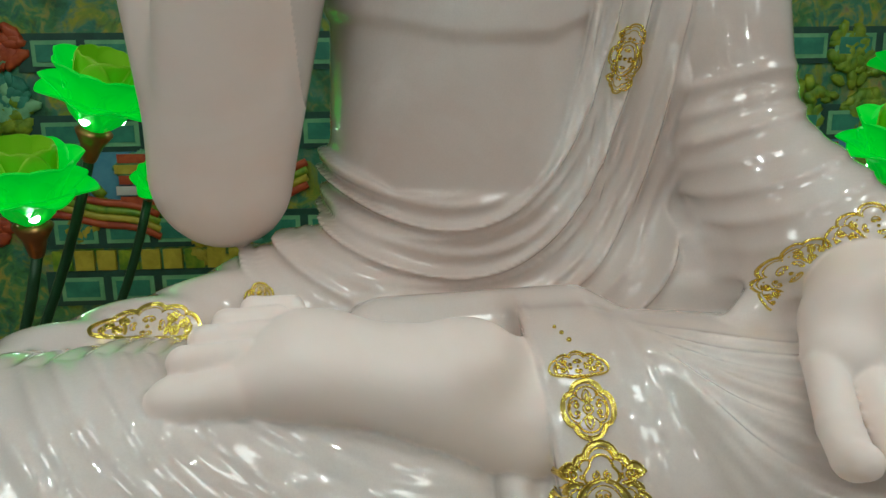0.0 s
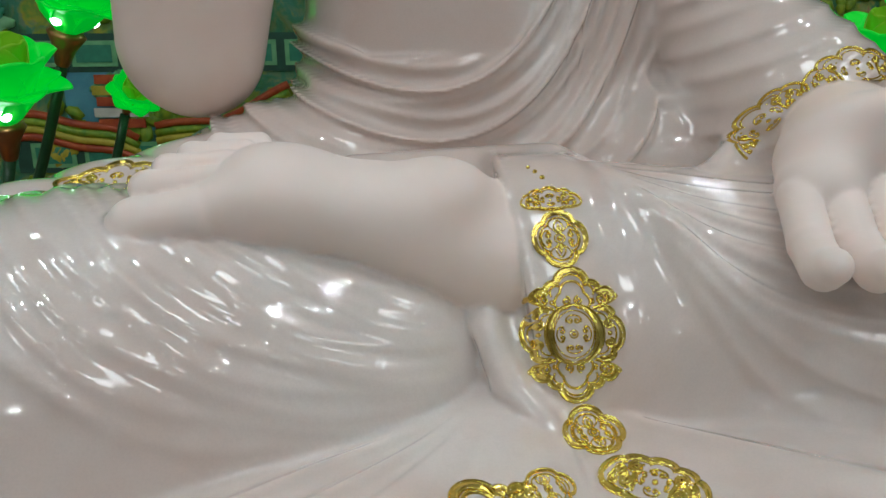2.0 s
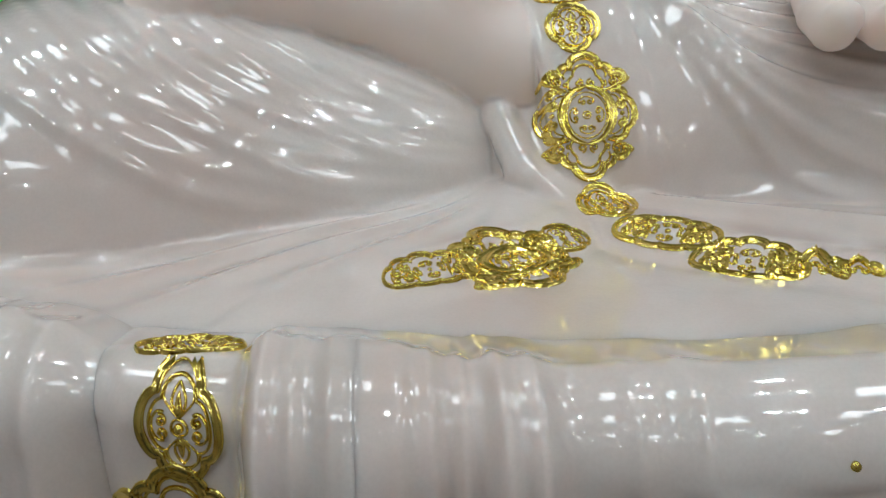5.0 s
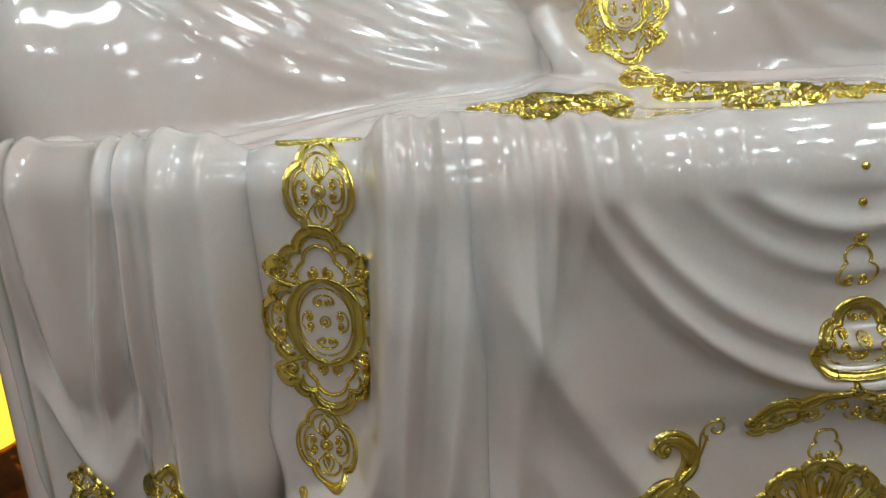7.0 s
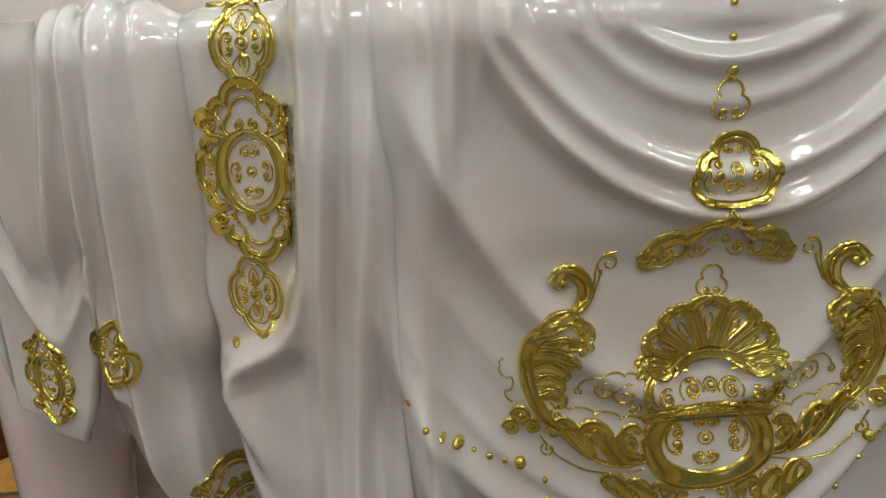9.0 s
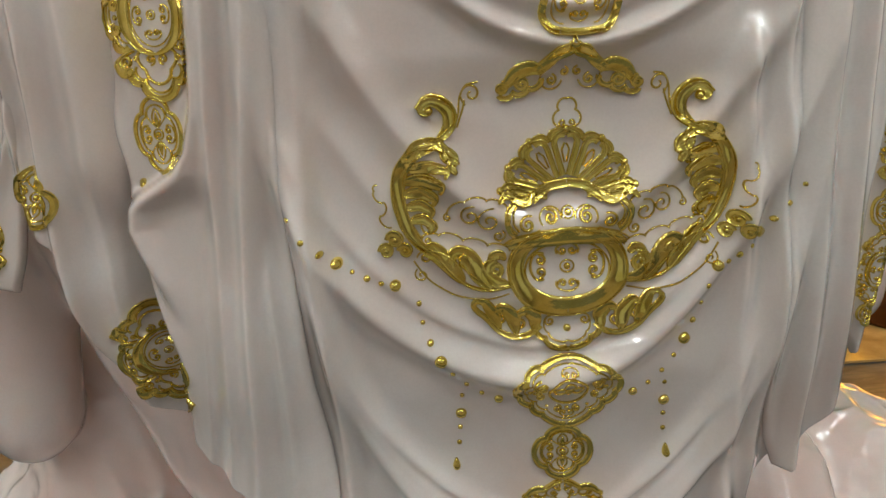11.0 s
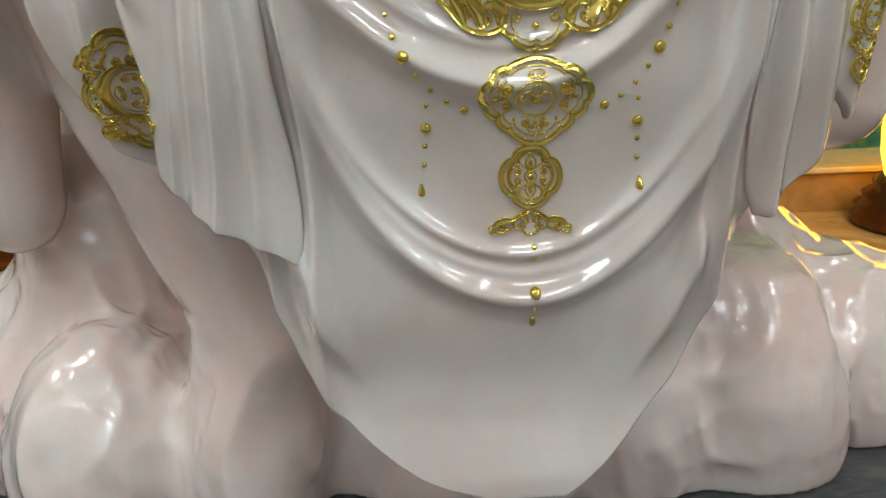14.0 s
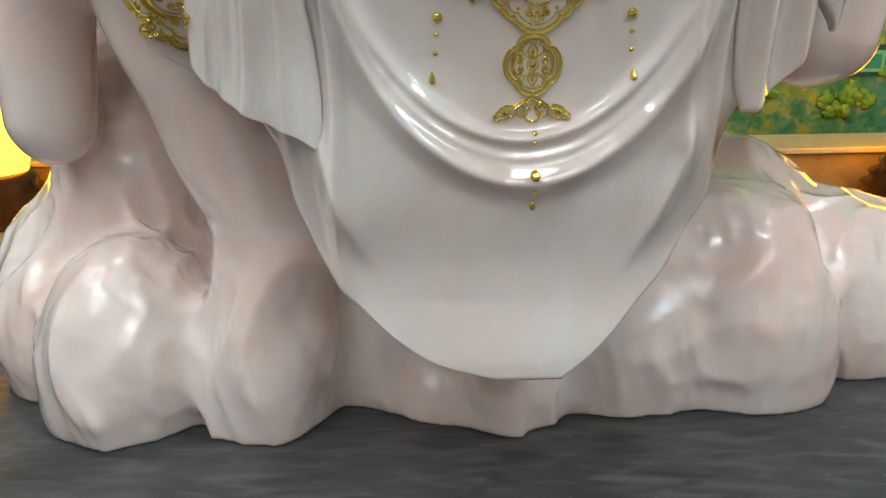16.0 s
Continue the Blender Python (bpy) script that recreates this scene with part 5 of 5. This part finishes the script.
def wood_material():
    m, n, l, b = mat("dark_wood")
    tc, mp = n.new("ShaderNodeTexCoord"), n.new("ShaderNodeMapping")
    mp.inputs["Scale"].default_value = (5.0, 20.0, 20.0)
    l.new(tc.outputs["Object"], mp.inputs["Vector"])
    g = n.new("ShaderNodeTexNoise")
    g.inputs["Scale"].default_value, g.inputs["Detail"].default_value, g.inputs["Distortion"].default_value = 3.5, 8, 0.8
    l.new(mp.outputs[0], g.inputs["Vector"])
    c = ramp(n, l, g.outputs["Fac"], [(0.3, (0.019, 0.019, 0.021)), (0.52, (0.044, 0.044, 0.045)), (0.74, (0.105, 0.095, 0.087))])
    dust = noise_node(n, l, 7.0, 6, 0.65)
    c = mixed(n, l, ramp(n, l, dust, [(0.45, (0, 0, 0)), (0.75, (0.35, 0.35, 0.35))]), c, (0.11, 0.105, 0.10))
    speck = n.new("ShaderNodeTexVoronoi")
    speck.inputs["Scale"].default_value = 55
    l.new(tc.outputs["Object"], speck.inputs["Vector"])
    c = mixed(n, l, ramp(n, l, speck.outputs["Distance"], [(0.02, (0.8, 0.8, 0.8)), (0.05, (0, 0, 0))]), c, (0.32, 0.30, 0.28))
    l.new(c, b.inputs["Base Color"])
    l.new(ramp(n, l, dust, [(0.3, (0.34, 0.34, 0.34)), (0.7, (0.6, 0.6, 0.6))]), b.inputs["Roughness"])
    bump(n, l, b, g.outputs["Fac"], 0.5, 0.0012)
    return m


def mural_material():
    m, n, l, b = mat("mural_paint")
    a, c, d = noise_node(n, l, 9.0, 4, 0.6, 1.2), noise_node(n, l, 26.0, 5, 0.6, 0.8), noise_node(n, l, 4.0, 3, 0.5, 0.5)
    base = ramp(n, l, a, [(0.30, (0.015, 0.06, 0.03)), (0.42, (0.03, 0.16, 0.08)), (0.52, (0.04, 0.20, 0.16)), (0.60, (0.30, 0.32, 0.02)), (0.70, (0.06, 0.26, 0.03))])
    spots = ramp(n, l, c, [(0.35, (0.02, 0.08, 0.03)), (0.5, (0.08, 0.26, 0.05)), (0.62, (0.45, 0.38, 0.03)), (0.72, (0.45, 0.10, 0.02))])
    l.new(mixed(n, l, ramp(n, l, d, [(0.40, (0.2, 0.2, 0.2)), (0.62, (0.75, 0.75, 0.75))]), base, spots), b.inputs["Base Color"])
    b.inputs["Roughness"].default_value = 0.55
    return m


WOOD, MURAL = wood_material(), mural_material()
tagged(part("floor", box(bmesh.new(), -2.6, 2.6, -6.1, 1.8, -0.9, -0.8), FLOOR), "polished warm brown stone floor of the hall", "floor", kind="structure")
tagged(part("ceiling", box(bmesh.new(), -2.6, 2.6, -6.1, 1.8, 2.2, 2.3), CEILING), "white plaster ceiling", "ceiling", kind="structure")
tagged(part("wall_north", box(bmesh.new(), -2.6, 2.6, 1.5, 1.6, -0.8, 2.2), MURAL), "wall painted with a green and yellow temple scene", "wall", kind="structure")
tagged(part("wall_west", box(bmesh.new(), -2.6, -2.5, -6.0, 1.5, -0.8, 2.2), WALL), "plain cream plastered wall", "wall", kind="structure")
tagged(part("wall_east", box(bmesh.new(), 2.5, 2.6, -6.0, 1.5, -0.8, 2.2), WALL), "plain cream plastered wall", "wall", kind="structure")
bm = bmesh.new()
box(bm, -2.6, -1.7, -6.1, -6.0, -0.8, 2.2)
box(bm, 1.7, 2.6, -6.1, -6.0, -0.8, 2.2)
box(bm, -1.7, 1.7, -6.1, -6.0, 1.9, 2.2)
tagged(part("wall_south", bm, WALL), "plain cream plastered wall with the open shop front", "wall", kind="structure")

# painted relief on the north wall: balustrades, tiled roofs, a pavilion, trees
PAINT = {
    "teal": plain("teal_paint", (0.02, 0.15, 0.10), (0.05, 0.30, 0.18), 0.5, 22.0),
    "pale": plain("pale_green_paint", (0.10, 0.36, 0.16), (0.24, 0.52, 0.26), 0.5, 22.0),
    "deep": plain("deep_green_paint", (0.01, 0.05, 0.035), (0.02, 0.09, 0.06), 0.5, 30.0),
    "yellow": plain("yellow_paint", (0.35, 0.30, 0.02), (0.55, 0.48, 0.05), 0.5, 30.0),
    "red": plain("red_paint", (0.28, 0.03, 0.01), (0.50, 0.10, 0.02), 0.5, 30.0),
    "blue": plain("blue_paint", (0.05, 0.22, 0.32), (0.12, 0.36, 0.45), 0.5, 12.0),
    "leaf": plain("leaf_paint", (0.05, 0.20, 0.01), (0.32, 0.42, 0.02), 0.5, 40.0),
    "white": plain("white_paint", (0.5, 0.5, 0.45), (0.65, 0.65, 0.6), 0.5, 30.0),
}
mural = new("temple_mural")
mural.location = (0, 1.5, 0)
tagged(mural, "painted wall relief of a temple with green balustrades and trees", "mural")


def slab(name, colour, x0, x1, z0, z1, deep, slant=0.0):
    bm = bmesh.new()
    box(bm, x0, x1, -deep, 0.002, z0, z1)
    for v in bm.verts:
        v.co.z += slant * (v.co.x - x0)
    return part(name, bm, PAINT[colour], mural)


def painted_house(x0, way):
    """A stretch of the temple, from x0 outwards."""
    X = lambda a: x0 + way * a
    def s(name, colour, a, b, z0, z1, deep, slant=0.0):
        slab(name, colour, min(X(a), X(b)), max(X(a), X(b)), z0, z1, deep, slant * way)
    for z, n in ((0.735, 7), (0.600, 7), (0.955, 6), (1.13, 6), (0.40, 7), (0.25, 7)):
        s("beam", "deep", -0.02, 0.82, z - 0.012, z + 0.070, 0.004)
        for k in range(n):
            a = 0.115 * k + 0.012
            s("panel_frame", "pale", a, a + 0.096, z, z + 0.055, 0.007)
            s("panel_field", "teal", a + 0.010, a + 0.086, z + 0.009, z + 0.046, 0.009)
    for z, n in ((0.672, 16), (0.36, 16)):
        for k in range(n):
            s("roof_tile", "yellow" if k % 3 else "leaf", 0.05 * k, 0.05 * k + 0.042, z, z + 0.046, 0.008)
    s("rail", "red", -0.02, 0.8, 0.534, 0.545, 0.006)
    s("sky", "blue", 0.10, 0.36, 0.815, 0.945, 0.003)
    for k, c in enumerate(("red", "white", "red", "yellow", "red")):
        s("tier", c, 0.17 - 0.008 * (k % 2), 0.27 + 0.008 * (k % 2), 0.822 + 0.024 * k, 0.842 + 0.024 * k, 0.012)


painted_house(-0.95, 1)
painted_house(0.62, 1)


def bush(x, z, r, seed, colour="leaf"):
    rnd = random.Random(seed)
    bm = bmesh.new()
    for _ in range(34):
        a, q = rnd.uniform(0, 6.28), r * rnd.random() ** 0.5
        bmesh.ops.create_icosphere(bm, subdivisions=1, radius=rnd.uniform(0.010, 0.02), matrix=Matrix.LocRotScale((x + q * math.cos(a), -0.004, z + 0.7 * q * math.sin(a)), Euler((0, a, 0)), (1.3, 0.35, 0.8)))
    part("tree", bm, PAINT[colour], mural, smooth=True)


for k, (x, z, r) in enumerate(((-0.87, 0.84, 0.05), (-0.70, 0.83, 0.045), (-0.60, 0.85, 0.05), (-0.52, 0.80, 0.05), (-0.80, 1.08, 0.07), (-1.05, 1.02, 0.09), (-0.55, 1.0, 0.06), (0.80, 1.03, 0.08), (0.95, 0.86, 0.06), (1.05, 1.12, 0.09), (0.72, 0.20, 0.07), (0.98, 0.17, 0.07), (1.15, 0.25, 0.08))):
    bush(x, z, r, k)

rnd = random.Random(41)
for k in range(26):
    x = rnd.uniform(-1.10, -0.42) if k % 3 else rnd.uniform(0.60, 1.15)
    bush(x, rnd.uniform(0.70, 1.22), rnd.uniform(0.035, 0.07), 60 + k, ("leaf", "yellow", "pale", "leaf", "red", "teal")[k % 6])

# swept eaves under the trees, and more painted trees between them
for x0, x1, z0, z1 in ((-0.66, -0.36, 0.775, 0.860), (-0.98, -0.70, 0.800, 0.745), (0.62, 0.86, 0.800, 0.880), (-0.62, -0.40, 0.95, 1.02)):
    for k, c in enumerate(("red", "yellow", "leaf", "red")):
        sweep = [Vector((x0 + (x1 - x0) * t, -0.006, z0 + (z1 - z0) * t ** 2.2 + 0.017 * k + 0.006 * math.sin(9 * t))) for t in (j / 14 for j in range(15))]
        part("eave", tube(sweep, 0.009, 8), PAINT[c], mural, smooth=True)

# the altar table and the step behind it
table = new("altar_table")
tagged(table, "dark worn wooden altar table that carries the statue", "table")
part("tabletop", box(bmesh.new(), -1.5, 1.5, -0.42, 1.36, -0.05, 0.0, 0.004), WOOD, table)
for sx in (-1, 1):
    for y in (-0.34, 1.28):
        part("leg", box(bmesh.new(), sx * 1.42 - 0.05, sx * 1.42 + 0.05, y - 0.05, y + 0.05, -0.8, -0.05, 0.004), WOOD, table)
# varnished wood, its colour raised to hold the altar lamps' orange light
LAMPLIT_WOOD = plain("lamplit_varnished_wood", (0.32, 0.18, 0.05), (0.60, 0.37, 0.12), 0.16, 12.0)
TRIM = plain("gilded_wood", (0.55, 0.42, 0.20), (0.72, 0.58, 0.32), 0.35, 20.0)
ledge = new("altar_step")
tagged(ledge, "varnished wooden step with a pale edge behind the altar table", "altar step")
part("riser", box(bmesh.new(), -1.5, 1.5, 1.14, 1.34, 0.0, 0.092, 0.002), LAMPLIT_WOOD, ledge)
part("edging", box(bmesh.new(), -1.5, 1.5, 1.128, 1.35, 0.094, 0.108, 0.003), TRIM, ledge)
# added thin sheets: the lamps' glow on the dark tabletop, as amber colour
for x0, x1 in ((0.36, 1.49), (-1.49, -0.80)):
    board = part("lamp_glow_sheet", box(bmesh.new(), x0, x1, 0.78, 1.135, 0.0005, 0.006, 0.001), LAMPLIT_WOOD)
    tagged(board, "varnished amber board lying on the back of the altar table", "board", "altar boards")

# amber lamps on the altar
AMBER = glowing("amber_glass", (1.0, 0.40, 0.02), 5.0, (0.9, 0.5, 0.05))
BRONZE = plain("dark_bronze", (0.10, 0.035, 0.012), (0.20, 0.075, 0.02), 0.18, 20.0, metal=0.6)


def altar_lamp(x, y):
    lamp = new("altar_lamp")
    lamp.location = (x, y, 0.006)
    tagged(lamp, "amber glowing glass lamp on a turned dark bronze foot", "lamp", "altar lamps")
    part("foot", turned(bmesh.new(), [(0.14, 0), (0.145, 0.012), (0.13, 0.028), (0.138, 0.040), (0.12, 0.052), (0.126, 0.064), (0.104, 0.078), (0.108, 0.090), (0.092, 0.104)], (0, 0, 0), 40), BRONZE, lamp, smooth=True)
    part("glass", turned(bmesh.new(), [(0.088, 0.104), (0.100, 0.15), (0.104, 0.20), (0.102, 0.25), (0.094, 0.295)], (0, 0, 0), 40), AMBER, lamp, smooth=True)
    part("cap", turned(bmesh.new(), [(0.100, 0.295), (0.106, 0.305), (0.104, 0.40), (0.112, 0.412), (0.108, 0.43), (0.09, 0.47), (0.05, 0.52)], (0, 0, 0), 40), BRONZE, lamp, smooth=True)
    return lamp


lamp = altar_lamp(0.935, 1.0)
copy_thing(lamp, pose(-1.075, 0.98, 0.006))


# lotus lamps on bent stalks
PETAL = glowing("green_lit_petal", (0.02, 0.90, 0.04), 0.75, (0.05, 0.50, 0.02))
PETAL_BACK = glowing("yellow_petal", (0.16, 0.70, 0.0), 0.30, (0.25, 0.42, 0.02))
BULB = glowing("led_bulb", (0.75, 1.0, 0.80), 26.0)
STALK = plain("green_stalk", (0.01, 0.05, 0.02), (0.02, 0.09, 0.035), 0.35, 20.0)
CUP = plain("copper_cup", (0.25, 0.09, 0.03), (0.42, 0.17, 0.06), 0.3, 20.0, metal=0.5)


def petal_mesh(length, width, curl):
    """A cupped petal that rises from the origin along +x and z."""
    n, m = 16, 11
    t, c = np.sin(np.linspace(0, np.pi / 2, n))[:, None], np.linspace(-1, 1, m)[None, :]
    w = width * (np.clip(t / 0.55, 0, 1) * (2 - np.clip(t / 0.55, 0, 1))) ** 0.7 * np.sqrt(np.clip(1 - np.clip((t - 0.62) / 0.385, 0, 1) ** 2.2, 0, 1)) + 0.0015 + 0.10 * width * (t < 0.3)
    lean = radians(20) + curl * t
    out = length * (t * np.sin(lean) * 0.9) + 0.0 * c
    up = length * t * np.cos(lean) * 0.95 + 0.35 * w * (c ** 2) * 0.6
    ridges = 0.0012 * np.cos(c * 9) * (t * (1 - t) * 4)
    grid = np.stack([out - 0.30 * w * c ** 2 + ridges, w * c + 0 * t, up], -1)
    f = grid.reshape(-1, 3)
    b = (grid + np.array([-0.0025, 0, 0.0015])).reshape(-1, 3)
    i = np.arange(n * m).reshape(n, m)
    q = np.stack([i[:-1, :-1], i[1:, :-1], i[1:, 1:], i[:-1, 1:]], -1).reshape(-1, 4)
    rim = np.concatenate([i[0], i[1:, -1], i[-1, -2::-1], i[-2:0:-1, 0]])
    nxt = np.roll(rim, -1)
    k = n * m
    return np.concatenate([f, b]), np.concatenate([q, q[:, ::-1] + k, np.stack([rim, nxt, nxt + k, rim + k], 1)])


def bent(a, b, sag, n=20):
    """A stalk from its foot a, rising steeply under the flower b."""
    a, b = Vector(a), Vector(b)
    c = Vector((b.x + sag, (a.y + b.y) / 2, b.z * 0.42))
    return [a * (1 - t) ** 2 + c * (2 * t * (1 - t)) + b * t * t for t in (k / (n - 1) for k in range(n))]


PETALS = {}


def lotus(x, y, z, size, lean, turn, foot, sag):
    """A lotus lamp: three rows of petals round lit bulbs, on a stalk from the table."""
    thing = new("lotus_lamp")
    tagged(thing, "lotus flower lamp with glowing green petals on a bent dark stalk", "lamp", "lotus lamps")
    head = Matrix.Translation((x, y, z)) @ Euler((radians(lean[0]), radians(lean[1]), radians(turn))).to_matrix().to_4x4()
    for row, (count, length, width, curl, material) in enumerate(((7, 0.105, 0.042, 0.60, PETAL), (6, 0.124, 0.042, 0.24, PETAL), (5, 0.118, 0.038, -0.08, PETAL_BACK))):
        for k in range(count):
            key = (row, size)
            if key not in PETALS:
                v, q = petal_mesh(length * size, width * size, curl)
                first = mesh_object("petal", v, q, [material])
                PETALS[key] = first.data
            else:
                first = new("petal", PETALS[key])
            first.parent = thing
            first.matrix_local = head @ Matrix.Rotation(2 * math.pi * (k + 0.5 * row) / count, 4, "Z") @ Matrix.Translation((0.012 * size, 0, 0.004 * row))
    for k in range(3):
        bm = bmesh.new()
        bmesh.ops.create_uvsphere(bm, u_segments=12, v_segments=8, radius=0.0075 * size, matrix=head @ Matrix.Translation((0.031 * size * math.cos(2.1 * k), 0.031 * size * math.sin(2.1 * k), 0.026 * size)))
        part("bulb", bm, BULB, thing, smooth=True)
    bm = turned(bmesh.new(), [(0.006, -0.05), (0.010, -0.045), (0.016, -0.02), (0.026, 0.0), (0.020, 0.006)], (0, 0, 0), 20)
    bmesh.ops.transform(bm, matrix=head @ Matrix.Scale(size, 4), verts=bm.verts)
    part("cup", bm, CUP, thing, "copper coloured cup", smooth=True)
    part("stalk", tube(bent(foot, head @ Vector((0, 0, -0.045 * size)), sag), 0.0085), STALK, thing, "dark green stalk", smooth=True)
    bm = turned(bmesh.new(), [(0.05, 0.0), (0.052, 0.008), (0.03, 0.014), (0.012, 0.03)], (foot[0], foot[1], foot[2]), 24)
    part("base", bm, STALK, thing, smooth=True)
    return thing


lotus(-0.640, 1.05, 1.005, 1.12, (22, 14), 25, (-1.30, 1.06, 0.006), -0.16)
lotus(-0.705, 0.95, 0.870, 1.12, (14, -10), 60, (-1.40, 0.96, 0.006), -0.10)
lotus(-0.610, 1.20, 0.885, 0.55, (40, 35), 10, (-1.22, 1.08, 0.006), -0.12)
lotus(0.665, 0.98, 0.900, 1.12, (14, -12), 35, (1.32, 1.00, 0.006), 0.14)
lotus(0.745, 1.06, 1.030, 1.05, (18, 10), 80, (1.42, 1.07, 0.006), 0.16)

# ---- lights of the hall ----
PANEL = glowing("panel_light", (1.0, 0.985, 0.95), 14.0)
SPOT = glowing("downlight", (1.0, 0.985, 0.96), 370.0)
FRAME = plain("white_metal", (0.7, 0.7, 0.7), (0.8, 0.8, 0.8), 0.4)
for x, y in [(x, y) for y in (0.0, -0.9, -1.9) for x in (-1.3, 0.0, 1.3)]:
    lamp = new("ceiling_light")
    lamp.location = (x, y, 2.2)
    tagged(lamp, "square white panel light set in the ceiling", "ceiling light", "ceiling lights")
    part("frame", box(bmesh.new(), -0.17, 0.17, -0.17, 0.17, -0.02, 0.0), FRAME, lamp)
    part("diffuser", box(bmesh.new(), -0.15, 0.15, -0.15, 0.15, -0.026, -0.02), PANEL, lamp)
first = None
for x, y in [(x, y) for y in (0.55, 0.02, -0.72, -1.5, -2.3, -3.2) for x in (-1.6, -0.65, 0.65, 1.6)]:
    if first is None:
        first = new("downlight")
        first.location = (x, y, 2.2)
        tagged(first, "small round white downlight in the ceiling", "downlight", "downlights")
        part("ring", turned(bmesh.new(), [(0.066, -0.012), (0.072, -0.004), (0.072, 0.0)], (0, 0, 0), 24), FRAME, first, smooth=True)
        part("lens", turned(bmesh.new(), [(0.026, -0.016), (0.030, -0.0135)], (0, 0, 0), 20), SPOT, first)
    else:
        copy_thing(first, pose(x, y, 2.2))
